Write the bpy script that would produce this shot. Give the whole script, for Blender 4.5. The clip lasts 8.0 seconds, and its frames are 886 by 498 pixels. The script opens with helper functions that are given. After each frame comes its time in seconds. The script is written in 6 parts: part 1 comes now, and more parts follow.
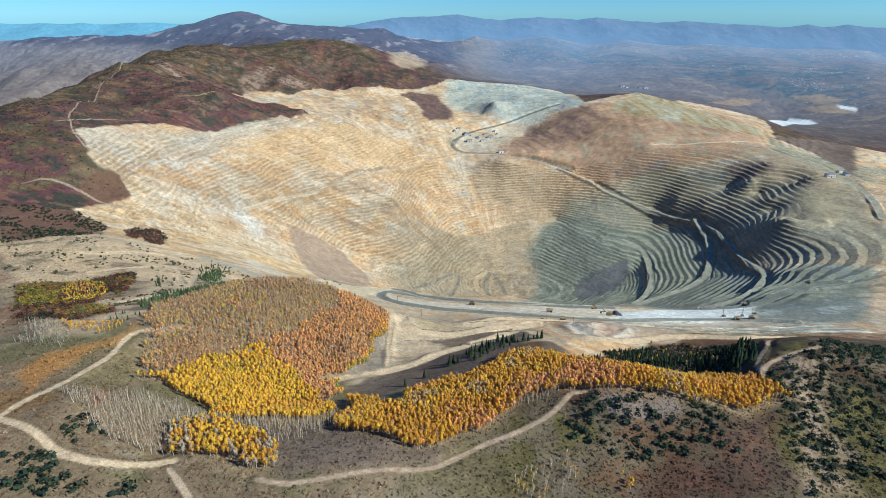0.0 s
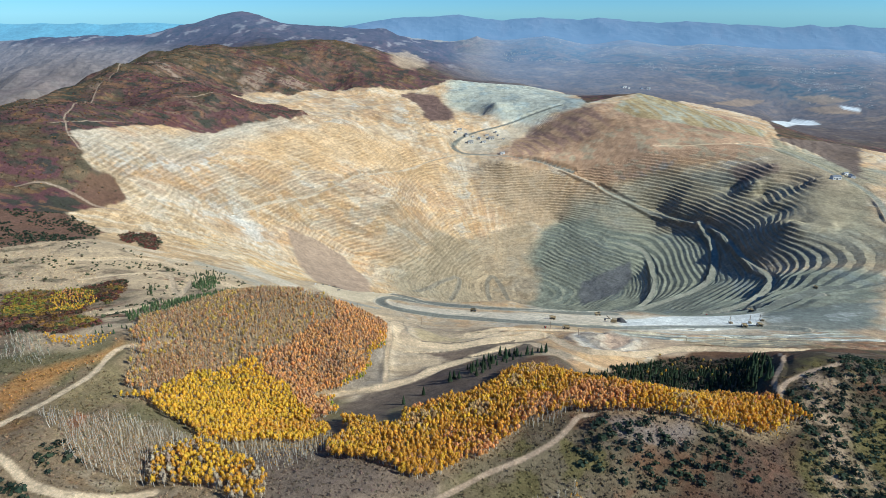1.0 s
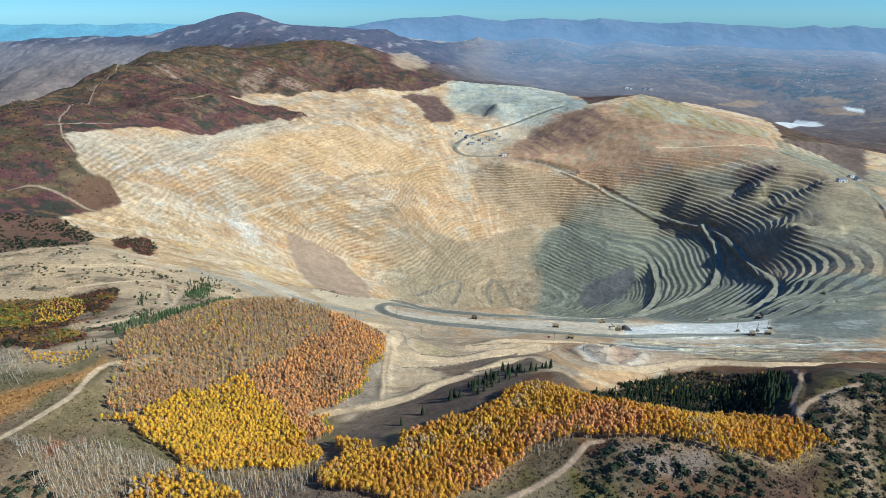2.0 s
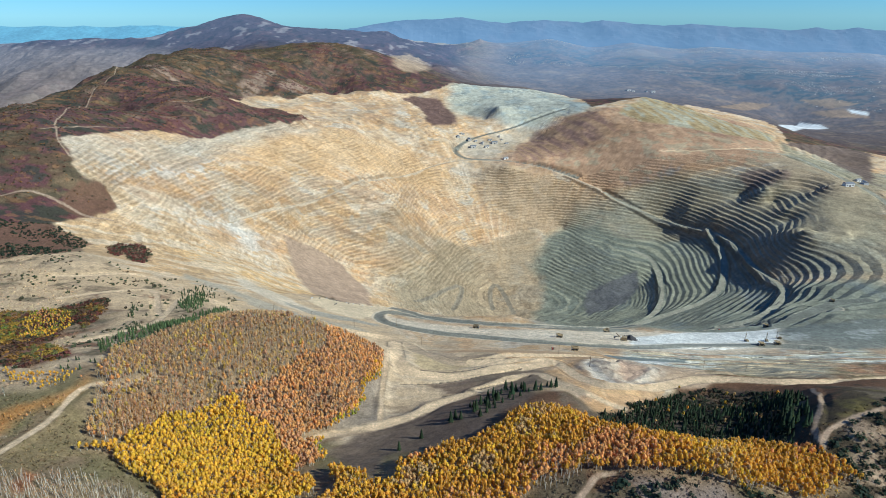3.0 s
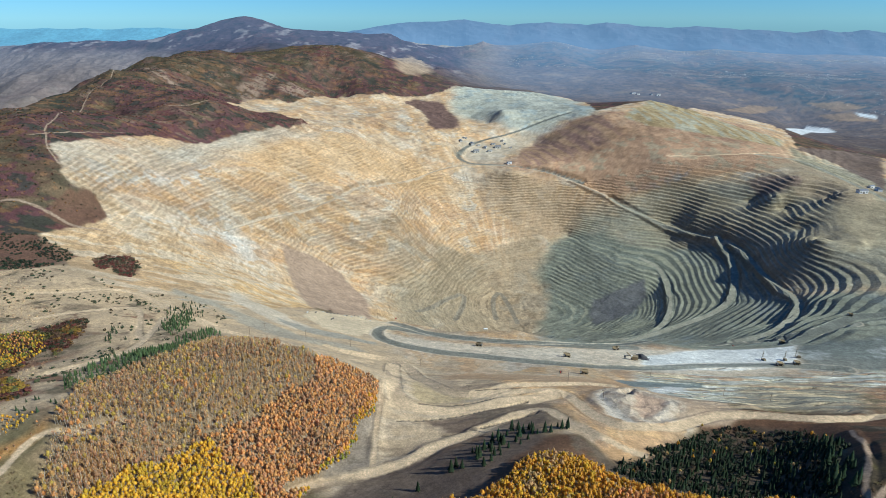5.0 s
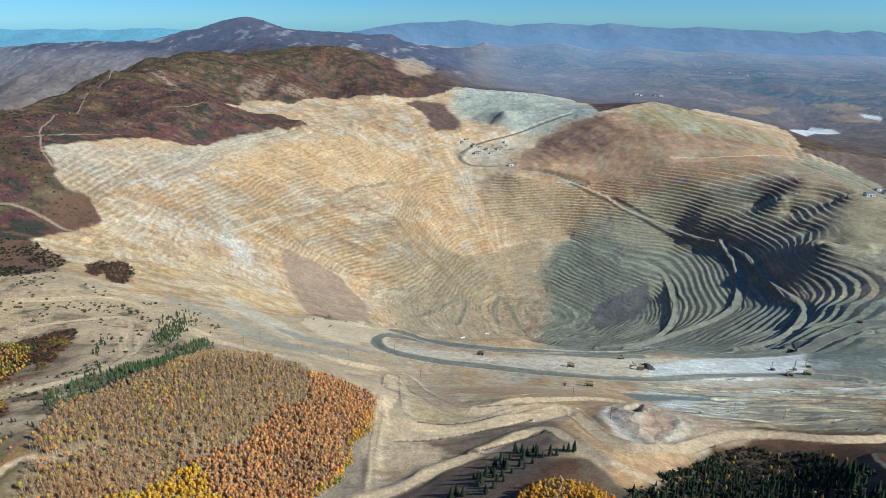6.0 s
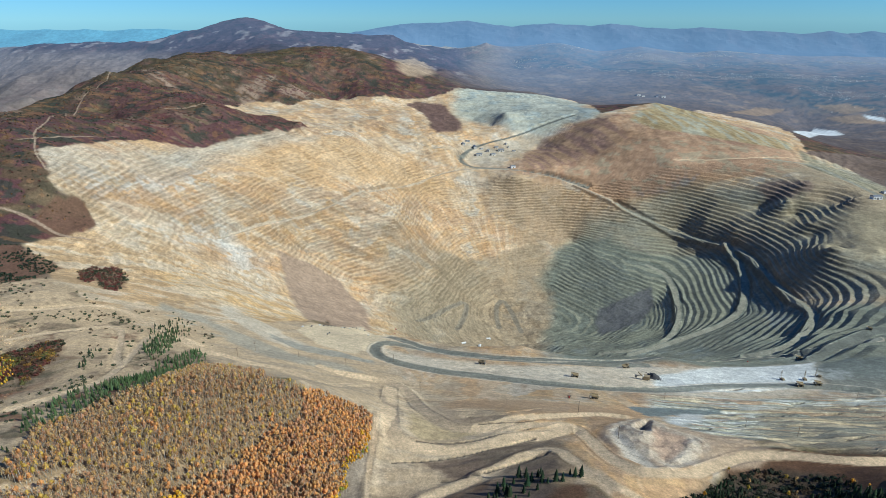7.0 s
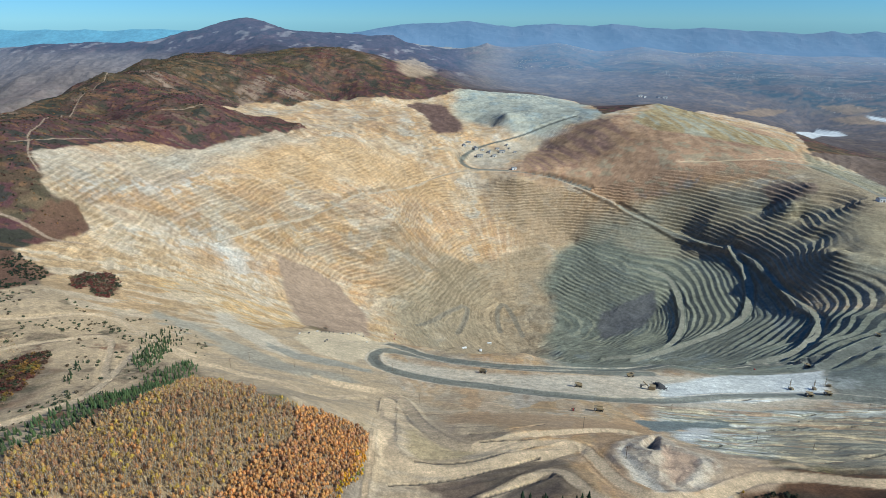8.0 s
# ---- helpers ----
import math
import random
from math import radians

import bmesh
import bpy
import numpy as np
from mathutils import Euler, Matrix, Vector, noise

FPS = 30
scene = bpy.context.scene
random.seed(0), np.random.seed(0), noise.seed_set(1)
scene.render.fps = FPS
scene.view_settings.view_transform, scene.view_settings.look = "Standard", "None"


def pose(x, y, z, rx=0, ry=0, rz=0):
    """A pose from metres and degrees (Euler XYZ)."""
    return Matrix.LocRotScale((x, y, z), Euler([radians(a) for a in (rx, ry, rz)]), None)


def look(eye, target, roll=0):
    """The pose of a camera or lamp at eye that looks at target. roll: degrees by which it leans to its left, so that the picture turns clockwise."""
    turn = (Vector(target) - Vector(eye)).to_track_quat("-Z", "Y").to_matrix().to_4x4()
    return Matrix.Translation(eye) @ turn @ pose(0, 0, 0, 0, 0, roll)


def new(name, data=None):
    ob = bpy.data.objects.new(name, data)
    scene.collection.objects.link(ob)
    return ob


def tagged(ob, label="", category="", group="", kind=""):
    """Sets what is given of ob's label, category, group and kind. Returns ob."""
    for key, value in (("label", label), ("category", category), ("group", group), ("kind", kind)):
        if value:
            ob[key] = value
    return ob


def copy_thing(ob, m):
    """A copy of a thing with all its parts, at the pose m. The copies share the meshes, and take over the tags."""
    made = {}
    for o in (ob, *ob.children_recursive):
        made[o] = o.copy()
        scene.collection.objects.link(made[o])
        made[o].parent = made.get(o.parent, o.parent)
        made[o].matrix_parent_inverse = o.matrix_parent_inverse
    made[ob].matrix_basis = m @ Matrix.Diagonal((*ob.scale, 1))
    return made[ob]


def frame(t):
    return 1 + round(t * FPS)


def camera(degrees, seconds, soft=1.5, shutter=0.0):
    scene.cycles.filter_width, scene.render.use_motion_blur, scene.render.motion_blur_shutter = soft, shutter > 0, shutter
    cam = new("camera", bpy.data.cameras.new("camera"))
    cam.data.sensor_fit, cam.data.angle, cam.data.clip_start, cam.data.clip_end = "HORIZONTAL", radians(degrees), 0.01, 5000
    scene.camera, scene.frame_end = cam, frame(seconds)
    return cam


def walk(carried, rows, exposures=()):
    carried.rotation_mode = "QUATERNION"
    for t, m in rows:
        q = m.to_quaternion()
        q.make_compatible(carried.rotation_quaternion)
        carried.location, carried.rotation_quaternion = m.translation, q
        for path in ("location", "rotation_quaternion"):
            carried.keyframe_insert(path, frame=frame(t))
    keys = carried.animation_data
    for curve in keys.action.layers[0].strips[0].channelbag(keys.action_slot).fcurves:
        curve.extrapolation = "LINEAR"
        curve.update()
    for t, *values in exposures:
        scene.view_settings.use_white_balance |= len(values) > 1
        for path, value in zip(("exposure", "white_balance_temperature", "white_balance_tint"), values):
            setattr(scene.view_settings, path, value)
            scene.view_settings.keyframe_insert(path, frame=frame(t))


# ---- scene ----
cam = camera(74.0, 8.0, soft=0.7)
PATH = [
    (0.0, pose(0.0, 0.0, 700.0, 68.16, 0.0, 0.0)),
    (0.5, pose(0.2, 9.9, 700.0, 68.16, 0.0, 0.05)),
    (1.0, pose(0.5, 19.8, 700.0, 68.17, 0.0, 0.1)),
    (1.5, pose(0.8, 29.8, 700.1, 68.17, 0.0, 0.15)),
    (3.0, pose(1.8, 60.2, 700.3, 68.39, 0.0, 0.37)),
    (3.5, pose(2.2, 70.4, 700.3, 68.43, 0.0, 0.46)),
    (4.0, pose(2.5, 80.6, 700.4, 68.45, 0.0, 0.53)),
    (4.5, pose(2.9, 90.8, 700.5, 68.52, 0.0, 0.59)),
    (6.0, pose(3.9, 121.1, 700.6, 68.62, 0.0, 0.8)),
    (6.5, pose(4.2, 131.0, 700.6, 68.64, 0.0, 0.87)),
    (7.0, pose(4.4, 140.8, 700.6, 68.67, 0.0, 0.92)),
    (7.5, pose(4.6, 150.4, 700.6, 68.69, 0.0, 0.96)),
    (8.0, pose(4.8, 159.9, 700.5, 68.69, 0.0, 0.99)),
]
walk(cam, PATH, exposures=[(0.0, 0.31, 6030, 1), (4.0, 0.21, 6080, 1), (8.0, 0.09, 6080, 1)])

# ---- sky and sun ----
SUN = Vector((0.80, -0.30, 0.60)).normalized()
world = bpy.data.worlds.new("sky")
scene.world = world
world.use_nodes = True
wt = world.node_tree
sky = wt.nodes.new("ShaderNodeTexSky")
sky.sky_type = "NISHITA"
sky.sun_disc = False
sky.sun_elevation = math.asin(SUN.z)
sky.sun_rotation = math.atan2(SUN.x, SUN.y)
sky.altitude = 2200
sky.air_density = 1.0
sky.dust_density = 0.15
sky.ozone_density = 3.0
blue = wt.nodes.new("ShaderNodeVectorMath")
blue.operation = "MULTIPLY"
blue.inputs[1].default_value = (0.46, 0.86, 1.32)
wt.links.new(sky.outputs[0], blue.inputs[0])
wt.links.new(blue.outputs[0], wt.nodes["Background"].inputs[0])
wt.nodes["Background"].inputs[1].default_value = 0.075
lamp = bpy.data.lights.new("sun", "SUN")
lamp.energy, lamp.angle, lamp.color = 4.7, radians(0.53), (1.0, 0.97, 0.885)
sun = new("sun", lamp)
sun.matrix_world = look(SUN * 3000, (0, 0, 0))


# ---- materials ----
def nodes_of(name, rough=0.9, gloss=0.2):
    m = bpy.data.materials.new(name)
    m.use_nodes = True
    t = m.node_tree
    b = t.nodes["Principled BSDF"]
    b.inputs["Roughness"].default_value = rough
    b.inputs["Specular IOR Level"].default_value = gloss
    return m, t, b


def add(t, kind, **values):
    n = t.nodes.new(kind)
    for key, v in values.items():
        n.inputs[key.replace("_", " ")].default_value = v
    return n


def speckled(t, colour, size, low, high, where):
    """colour times a noise between low and high."""
    n = add(t, "ShaderNodeTexNoise", Scale=1.0 / size, Detail=5.0, Roughness=0.65)
    t.links.new(where, n.inputs["Vector"])
    r = add(t, "ShaderNodeMapRange", From_Min=0.3, From_Max=0.7, To_Min=low, To_Max=high)
    t.links.new(n.outputs[0], r.inputs["Value"])
    v = t.nodes.new("ShaderNodeVectorMath")
    v.operation = "SCALE"
    t.links.new(colour, v.inputs[0])
    t.links.new(r.outputs[0], v.inputs["Scale"])
    return v.outputs[0], n.outputs[0]


def earth_material(name, grains, bump, glow=None, streaks=False):
    m, t, b = nodes_of(name, 0.95, 0.1)
    a = t.nodes.new("ShaderNodeAttribute")
    a.attribute_name = "soil"
    geo = t.nodes.new("ShaderNodeNewGeometry")
    c = a.outputs["Color"]
    for size, low, high in grains:
        c, n = speckled(t, c, size, low, high, geo.outputs["Position"])
    if streaks:
        # thin level courses on the cut walls
        k = t.nodes.new("ShaderNodeAttribute")
        k.attribute_name = "courses"
        v = t.nodes.new("ShaderNodeVectorMath")
        v.operation = "MULTIPLY"
        v.inputs[1].default_value = (0.05, 0.05, 1.0)
        t.links.new(geo.outputs["Position"], v.inputs[0])
        s, _ = speckled(t, c, 2.0, 0.78, 1.22, v.outputs[0])
        mix = t.nodes.new("ShaderNodeMix")
        mix.data_type = "RGBA"
        t.links.new(k.outputs["Fac"], mix.inputs[0])
        t.links.new(c, mix.inputs[6])
        t.links.new(s, mix.inputs[7])
        c = mix.outputs[2]
        # long scraped streaks where the ground was worked, by the soil's alpha
        v = t.nodes.new("ShaderNodeVectorMath")
        v.operation = "MULTIPLY"
        v.inputs[1].default_value = (0.10, 1.0, 1.0)
        t.links.new(geo.outputs["Position"], v.inputs[0])
        s, _ = speckled(t, c, 5.0, 0.76, 1.24, v.outputs[0])
        mix = t.nodes.new("ShaderNodeMix")
        mix.data_type = "RGBA"
        t.links.new(a.outputs["Alpha"], mix.inputs[0])
        t.links.new(c, mix.inputs[6])
        t.links.new(s, mix.inputs[7])
        c = mix.outputs[2]
    t.links.new(c, b.inputs["Base Color"])
    if bump:
        bp = add(t, "ShaderNodeBump", Strength=0.6, Distance=bump)
        t.links.new(n, bp.inputs["Height"])
        t.links.new(bp.outputs[0], b.inputs["Normal"])
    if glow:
        # haze painted as emission, by the soil's alpha
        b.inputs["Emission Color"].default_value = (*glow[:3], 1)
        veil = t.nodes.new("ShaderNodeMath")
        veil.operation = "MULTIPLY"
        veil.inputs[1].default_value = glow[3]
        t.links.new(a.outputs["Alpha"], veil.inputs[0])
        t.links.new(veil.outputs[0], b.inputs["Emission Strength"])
    return m


def plain(name, colour, rough=0.7, gloss=0.3, metal=0.0, vary=0.25, size=0.6):
    m, t, b = nodes_of(name, rough, gloss)
    b.inputs["Metallic"].default_value = metal
    k = t.nodes.new("ShaderNodeRGB")
    k.outputs[0].default_value = (*colour, 1)
    tc = t.nodes.new("ShaderNodeTexCoord")
    c, n = speckled(t, k.outputs[0], size, 1 - vary, 1 + vary, tc.outputs["Object"])
    oi = t.nodes.new("ShaderNodeObjectInfo")
    r = add(t, "ShaderNodeMapRange", To_Min=1 - vary * 0.6, To_Max=1 + vary * 0.6)
    t.links.new(oi.outputs["Random"], r.inputs["Value"])
    v = t.nodes.new("ShaderNodeVectorMath")
    v.operation = "SCALE"
    t.links.new(c, v.inputs[0])
    t.links.new(r.outputs[0], v.inputs["Scale"])
    t.links.new(v.outputs[0], b.inputs["Base Color"])
    return m


def tinted(name, rough=0.8, through_light=0.0):
    """Colour from each piece's own tint, uneven from leaf to leaf."""
    m, t, b = nodes_of(name, rough, 0.15)
    a = t.nodes.new("ShaderNodeAttribute")
    a.attribute_name = "tint"
    geo = t.nodes.new("ShaderNodeNewGeometry")
    r = add(t, "ShaderNodeMapRange", To_Min=0.84, To_Max=1.16)
    t.links.new(geo.outputs["Random Per Island"], r.inputs["Value"])
    v = t.nodes.new("ShaderNodeVectorMath")
    v.operation = "SCALE"
    t.links.new(a.outputs["Color"], v.inputs[0])
    t.links.new(r.outputs[0], v.inputs["Scale"])
    t.links.new(v.outputs[0], b.inputs["Base Color"])
    if through_light:
        tl = t.nodes.new("ShaderNodeBsdfTranslucent")
        t.links.new(v.outputs[0], tl.inputs["Color"])
        mix = t.nodes.new("ShaderNodeMixShader")
        mix.inputs[0].default_value = through_light
        t.links.new(b.outputs[0], mix.inputs[1])
        t.links.new(tl.outputs[0], mix.inputs[2])
        t.links.new(mix.outputs[0], t.nodes["Material Output"].inputs["Surface"])
    return m


EARTH = earth_material("earth", [(45.0, 0.90, 1.10), (6.0, 0.80, 1.20), (2.6, 0.80, 1.20), (1.2, 0.76, 1.24), (0.5, 0.80, 1.20)], 0.7, streaks=True)
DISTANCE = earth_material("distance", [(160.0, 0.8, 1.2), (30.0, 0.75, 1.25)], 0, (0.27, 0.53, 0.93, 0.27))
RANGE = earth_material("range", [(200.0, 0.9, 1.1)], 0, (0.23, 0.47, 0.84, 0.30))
LEAF = tinted("leaf", 0.8, 0.35)
BARK = tinted("bark")

# ---- lie of the land ----
SPOTS, ZONES, TRACKS = [], {}, {}


def spots(where, heights):
    SPOTS.extend(heights)


def bench_line(height, line):
    """A bench of the pit that runs level through these places."""
    SPOTS.extend((x, y, height) for x, y in line)


def zone(name, outline):
    ZONES[name] = np.array(outline, float)


def track(name, width, line):
    TRACKS[name] = (width, np.array(line, float))


spots("west_slope", [(-657, 1080, 485), (-438, 892, 374), (-686, 960, 445), (-621, 1023, 458), (-581, 948, 404), (-480, 861, 386), (-792, 1205, 521), (-601, 1012, 416), (-508, 1163, 344), (-443, 1225, 289), (-431, 636, 429), (-444, 703, 427)])
spots("far_rim", [(-654, 1697, 490), (-50, 2433, 334), (-290, 545, 444), (-300, 657, 412), (-303, 563, 436), (1576, 2864, 218), (-475, 2619, 383), (-1104, 2342, 550), (-418, 1843, 396), (-722, 2210, 415), (-578, 1539, 411), (-364, 2624, 412), (-724, 2530, 486), (-178, 2659, 358), (-137, 2825, 390), (108, 3348, 360), (218, 2565, 351), (364, 2512, 310), (882, 2748, 367), (581, 2372, 357), (325, 2347, 240), (626, 2211, 338), (2090, 3627, 88), (-547, 1336, 399), (-308, 1833, 380)])
spots("pit_floor_and_north_wall", [(347, 2002, 234), (22, 2144, 294), (111, 1573, 24), (77, 1489, 11), (241, 1870, 157), (37, 2144, 240), (202, 1965, 243)])
spots("pit_wall_east", [(872, 2054, 308), (1016, 1864, 290), (681, 1974, 280)])
spots("pit_wall_west", [(-320, 1485, 277), (-101, 1223, 118), (-472, 1368, 362), (-380, 1369, 284), (-327, 1370, 216), (-225, 1372, 142), (-135, 1535, 233), (-194, 1557, 265), (-72, 1847, 206), (-66, 1497, 121), (-20, 1745, 150)])
spots("rim_shelf", [(245, 743, 300), (236, 580, 365), (-80, 820, 295), (466, 779, 287), (-96, 769, 317), (247, 749, 302), (230, 583, 367), (356, 704, 306), (452, 706, 306), (344, 594, 356), (603, 884, 269)])
spots("near_hills_east", [(142, 493, 427), (239, 379, 477), (200, 328, 496), (247, 366, 486), (243, 307, 494), (213, 433, 443), (168, 443, 435), (129, 279, 506), (148, 251, 499), (184, 251, 492), (172, 340, 484), (253, 337, 499), (247, 281, 485), (192, 459, 433)])
spots("near_hills_mid", [(16, 481, 430), (68, 472, 433), (-48, 475, 444), (68, 278, 503), (-31, 221, 508), (89, 258, 507), (10, 226, 499), (50, 504, 429), (69, 469, 433), (-46, 464, 444), (76, 416, 460), (-21, 285, 486), (46, 369, 470), (58, 232, 498), (-2, 417, 445), (100, 233, 490)])
spots("near_hills_west", [(-83, 364, 449), (-176, 372, 489), (-155, 211, 519), (-196, 353, 500), (-80, 365, 448), (-340, 482, 457), (-137, 375, 485), (-148, 464, 486), (-100, 474, 476), (-72, 408, 459), (-200, 354, 500), (-188, 228, 522), (-180, 305, 499), (-141, 365, 472), (-128, 240, 504), (-91, 306, 470), (-178, 212, 516), (-142, 215, 507), (-79, 214, 508), (-66, 408, 445), (-95, 384, 460), (-358, 443, 474), (-322, 519, 449), (-234, 495, 457), (-109, 454, 477)])
spots("far_mountains", [(-1121, 2750, 564), (-1089, 2950, 541), (-947, 3000, 541), (-853, 3050, 552), (-750, 3080, 569), (-643, 3090, 571), (-532, 3080, 567), (-448, 3060, 545), (-361, 3000, 510), (-277, 2950, 473), (-145, 2950, 438), (14, 2900, 398), (-1115, 2650, 562), (-3136, 4050, 426), (-2935, 4100, 480), (-2890, 4150, 502), (-2687, 4200, 543), (-2607, 4250, 534), (-2419, 4300, 558), (-2354, 4350, 539), (-2145, 4400, 537), (-2025, 4500, 579), (-1839, 4550, 617), (-1624, 4650, 673), (-1514, 4700, 692), (-1412, 4700, 681), (-1311, 4700, 654), (-1137, 4650, 597), (-978, 4680, 605), (-815, 4700, 597)])
spots("far_mountains", [(-608, 4700, 578), (-440, 4700, 586), (-315, 4680, 540), (-148, 4650, 483), (101, 4600, 435), (-1835, 2500, 328), (-2017, 3000, 360), (-2083, 3400, 405), (-1945, 3900, 481), (-726, 4200, 551), (-335, 4000, 481), (-178, 3700, 435), (24, 4000, 414), (90, 3700, 394), (-3608, 4800, 486), (-2811, 4850, 487), (-2263, 4900, 495), (-1476, 4930, 505), (-855, 4930, 507), (-237, 4930, 510), (-3558, 5000, 554), (-3107, 5000, 556), (-2657, 5000, 557), (-2253, 5000, 559), (160, 2550, 294), (92, 2650, 302), (-1900, 3000, 140), (-3300, 4000, 300), (-4200, 4900, 400), (-2000, 5000, 400)])
spots("outer_slopes", [(-866, 1330, 516), (-915, 1500, 501), (-975, 1700, 513), (-1019, 1950, 540), (-1070, 2200, 556), (-1113, 2400, 547), (-862, 1600, 467), (-836, 2000, 478), (1418, 2350, 247), (1548, 2150, 227), (1386, 2050, 220), (1356, 1850, 233), (1150, 1650, 270), (-1300, 1700, 370), (-1500, 2200, 270), (1400, 1400, 260), (1700, 1900, 180)])
spots("surroundings", [(-2403, 3500, 395), (2497, 3500, 118), (259, 5150, 518), (1179, 5150, 513), (1867, 5150, 509), (2692, 5150, 504), (3515, 5150, 499), (-3830, 5150, 627), (-2953, 5150, 630), (-2125, 5150, 624), (-1680, 5150, 509), (-1217, 5150, 511), (-755, 5150, 512), (-247, 5150, 514), (-3645, 5150, 628), (-3276, 5150, 629), (-2584, 5150, 631), (-2354, 5150, 632), (0, -300, 460), (-900, -100, 470), (900, -100, 440), (-2800, 3000, 140), (2400, 2700, 90), (3200, 3600, 140), (4500, 2000, 200), (-4500, 2000, 300), (2500, 500, 300), (-2500, 500, 400), (0, -2500, 300), (3500, -2000, 300)])
spots("surroundings", [(-3500, -2000, 300)])
spots("valley", [(343, 3500, 298), (720, 3800, 281), (850, 3600, 257), (1410, 3500, 224), (1834, 3550, 155), (2181, 3300, 105), (2116, 2900, 98), (1808, 2800, 131), (389, 4000, 342), (934, 4000, 329), (1480, 4000, 315), (2136, 4000, 299), (2792, 4000, 283), (433, 4500, 414), (1041, 4500, 405), (1649, 4500, 395), (2378, 4500, 384), (3107, 4500, 373), (251, 4950, 475), (1137, 4950, 470), (1801, 4950, 466), (2596, 4950, 461), (3390, 4950, 457), (596, 3300, 308), (704, 3100, 291), (266, 3350, 360), (419, 3350, 346), (4200, 4900, 370)])
spots("hidden_ground", [(-300, 0, 510), (0, 20, 495), (300, 0, 490), (-600, 250, 485), (600, 200, 440), (-900, 600, 460), (450, 400, 450), (520, 560, 355), (700, 650, 310), (1000, 800, 280), (1300, 500, 320), (-100, 1010, 180), (100, 1020, 130), (300, 1010, 140), (500, 960, 200), (-80, 880, 275), (100, 870, 270), (300, 860, 260), (150, 1300, 8), (60, 1180, 60), (-1100, 900, 470), (-1500, 1200, 400), (-75, 640, 360), (-41, 560, 392), (-96, 600, 388), (-138, 690, 352), (5, 690, 332), (60, 640, 351)])
spots("valley_far", [(250, 4450, 440), (250, 4800, 540), (800, 4450, 435), (800, 4800, 538), (1400, 4450, 420), (1400, 4800, 515), (2000, 4450, 390), (2000, 4800, 480), (2700, 4450, 350), (2700, 4800, 425), (3400, 4450, 315), (3400, 4800, 385), (4100, 4800, 365)])
bench_line(15, [(263, 1589), (313, 1512), (363, 1444), (387, 1401), (323, 1354), (247, 1331)])
bench_line(45, [(293, 1696), (344, 1610), (388, 1535), (432, 1479), (489, 1433), (445, 1334), (353, 1276), (250, 1251)])
bench_line(80, [(363, 1806), (414, 1701), (461, 1604), (511, 1531), (553, 1497), (544, 1410), (522, 1324), (474, 1246), (396, 1187), (309, 1158)])
bench_line(106, [(640, 1691), (673, 1616), (665, 1528), (643, 1451), (624, 1358), (618, 1286), (561, 1237), (482, 1182), (386, 1129)])
bench_line(138, [(657, 1754), (720, 1597), (740, 1512), (714, 1398), (694, 1303), (683, 1254), (615, 1191), (548, 1140), (469, 1077)])
bench_line(180, [(716, 1716), (753, 1622), (782, 1529), (763, 1384), (749, 1277), (748, 1215), (664, 1125), (604, 1061)])
bench_line(216, [(764, 1761), (852, 1699), (888, 1611), (873, 1482), (846, 1354), (816, 1241), (802, 1167), (715, 1095), (605, 1008)])
bench_line(240, [(855, 1716), (884, 1613), (883, 1508), (833, 1372), (828, 1298), (858, 1280), (905, 1290)])
bench_line(256, [(830, 1336), (908, 1384), (978, 1423), (900, 1297)])
bench_line(266, [(881, 1628), (929, 1639), (975, 1629), (988, 1579), (952, 1487)])
bench_line(294, [(961, 1695), (1036, 1720), (1039, 1650), (998, 1554), (1015, 1545)])

zone("mine", [(-705, 1121), (-675, 1365), (-631, 1444), (-581, 1538), (-479, 1701), (-411, 1876), (-510, 1930), (-595, 1837), (-640, 1770), (-716, 2247), (-576, 2321), (-468, 2634), (-351, 2616), (-37, 2845), (44, 2975), (658, 3415), (594, 2514), (860, 2734), (1370, 3504), (1787, 3383), (1262, 2241), (2031, 2479), (615, 666), (343, 605), (179, 442), (104, 335), (85, 390), (42, 398), (-2, 432), (-48, 474), (-202, 1036), (-248, 683), (-327, 659), (-408, 717), (-481, 790), (-562, 855), (-588, 892), (-555, 1005), (-587, 1045), (-620, 1024), (-658, 1075)])
zone("left_bare", [(-541, 669), (-493, 746), (-481, 790), (-342, 691), (-248, 683), (-227, 528), (-221, 455), (-211, 403), (-231, 349), (-258, 343), (-283, 372), (-261, 423), (-283, 517), (-308, 589), (-367, 547), (-420, 503)])
zone("dark_pile", [(375, 1467), (431, 1477), (509, 1499), (498, 1433), (452, 1376), (400, 1354), (347, 1334), (352, 1410)])
zone("red_dump", [(193, 2070), (492, 2404), (667, 2461), (976, 2484), (1326, 2549), (1028, 1925), (784, 1939), (592, 1912), (341, 1980)])
zone("pale_dump", [(3, 2872), (180, 3463), (631, 3274), (594, 2514), (362, 2438), (199, 2433), (39, 2603)])
zone("mine_town", [(13, 2257), (271, 2450), (380, 2484), (255, 2284), (173, 2070), (32, 2027), (2, 2119)])
zone("ochre_dump", [(688, 2427), (820, 2633), (1248, 3602), (1308, 3499), (1033, 2572), (1071, 2497), (1134, 2390), (1225, 2352), (1232, 2264), (1140, 2149), (1041, 2150), (910, 2163), (789, 2208), (702, 2245), (669, 2330)])
zone("dark_hill", [(-129, 2703), (-49, 2754), (32, 2597), (41, 2399), (-59, 2284), (-92, 2496)])
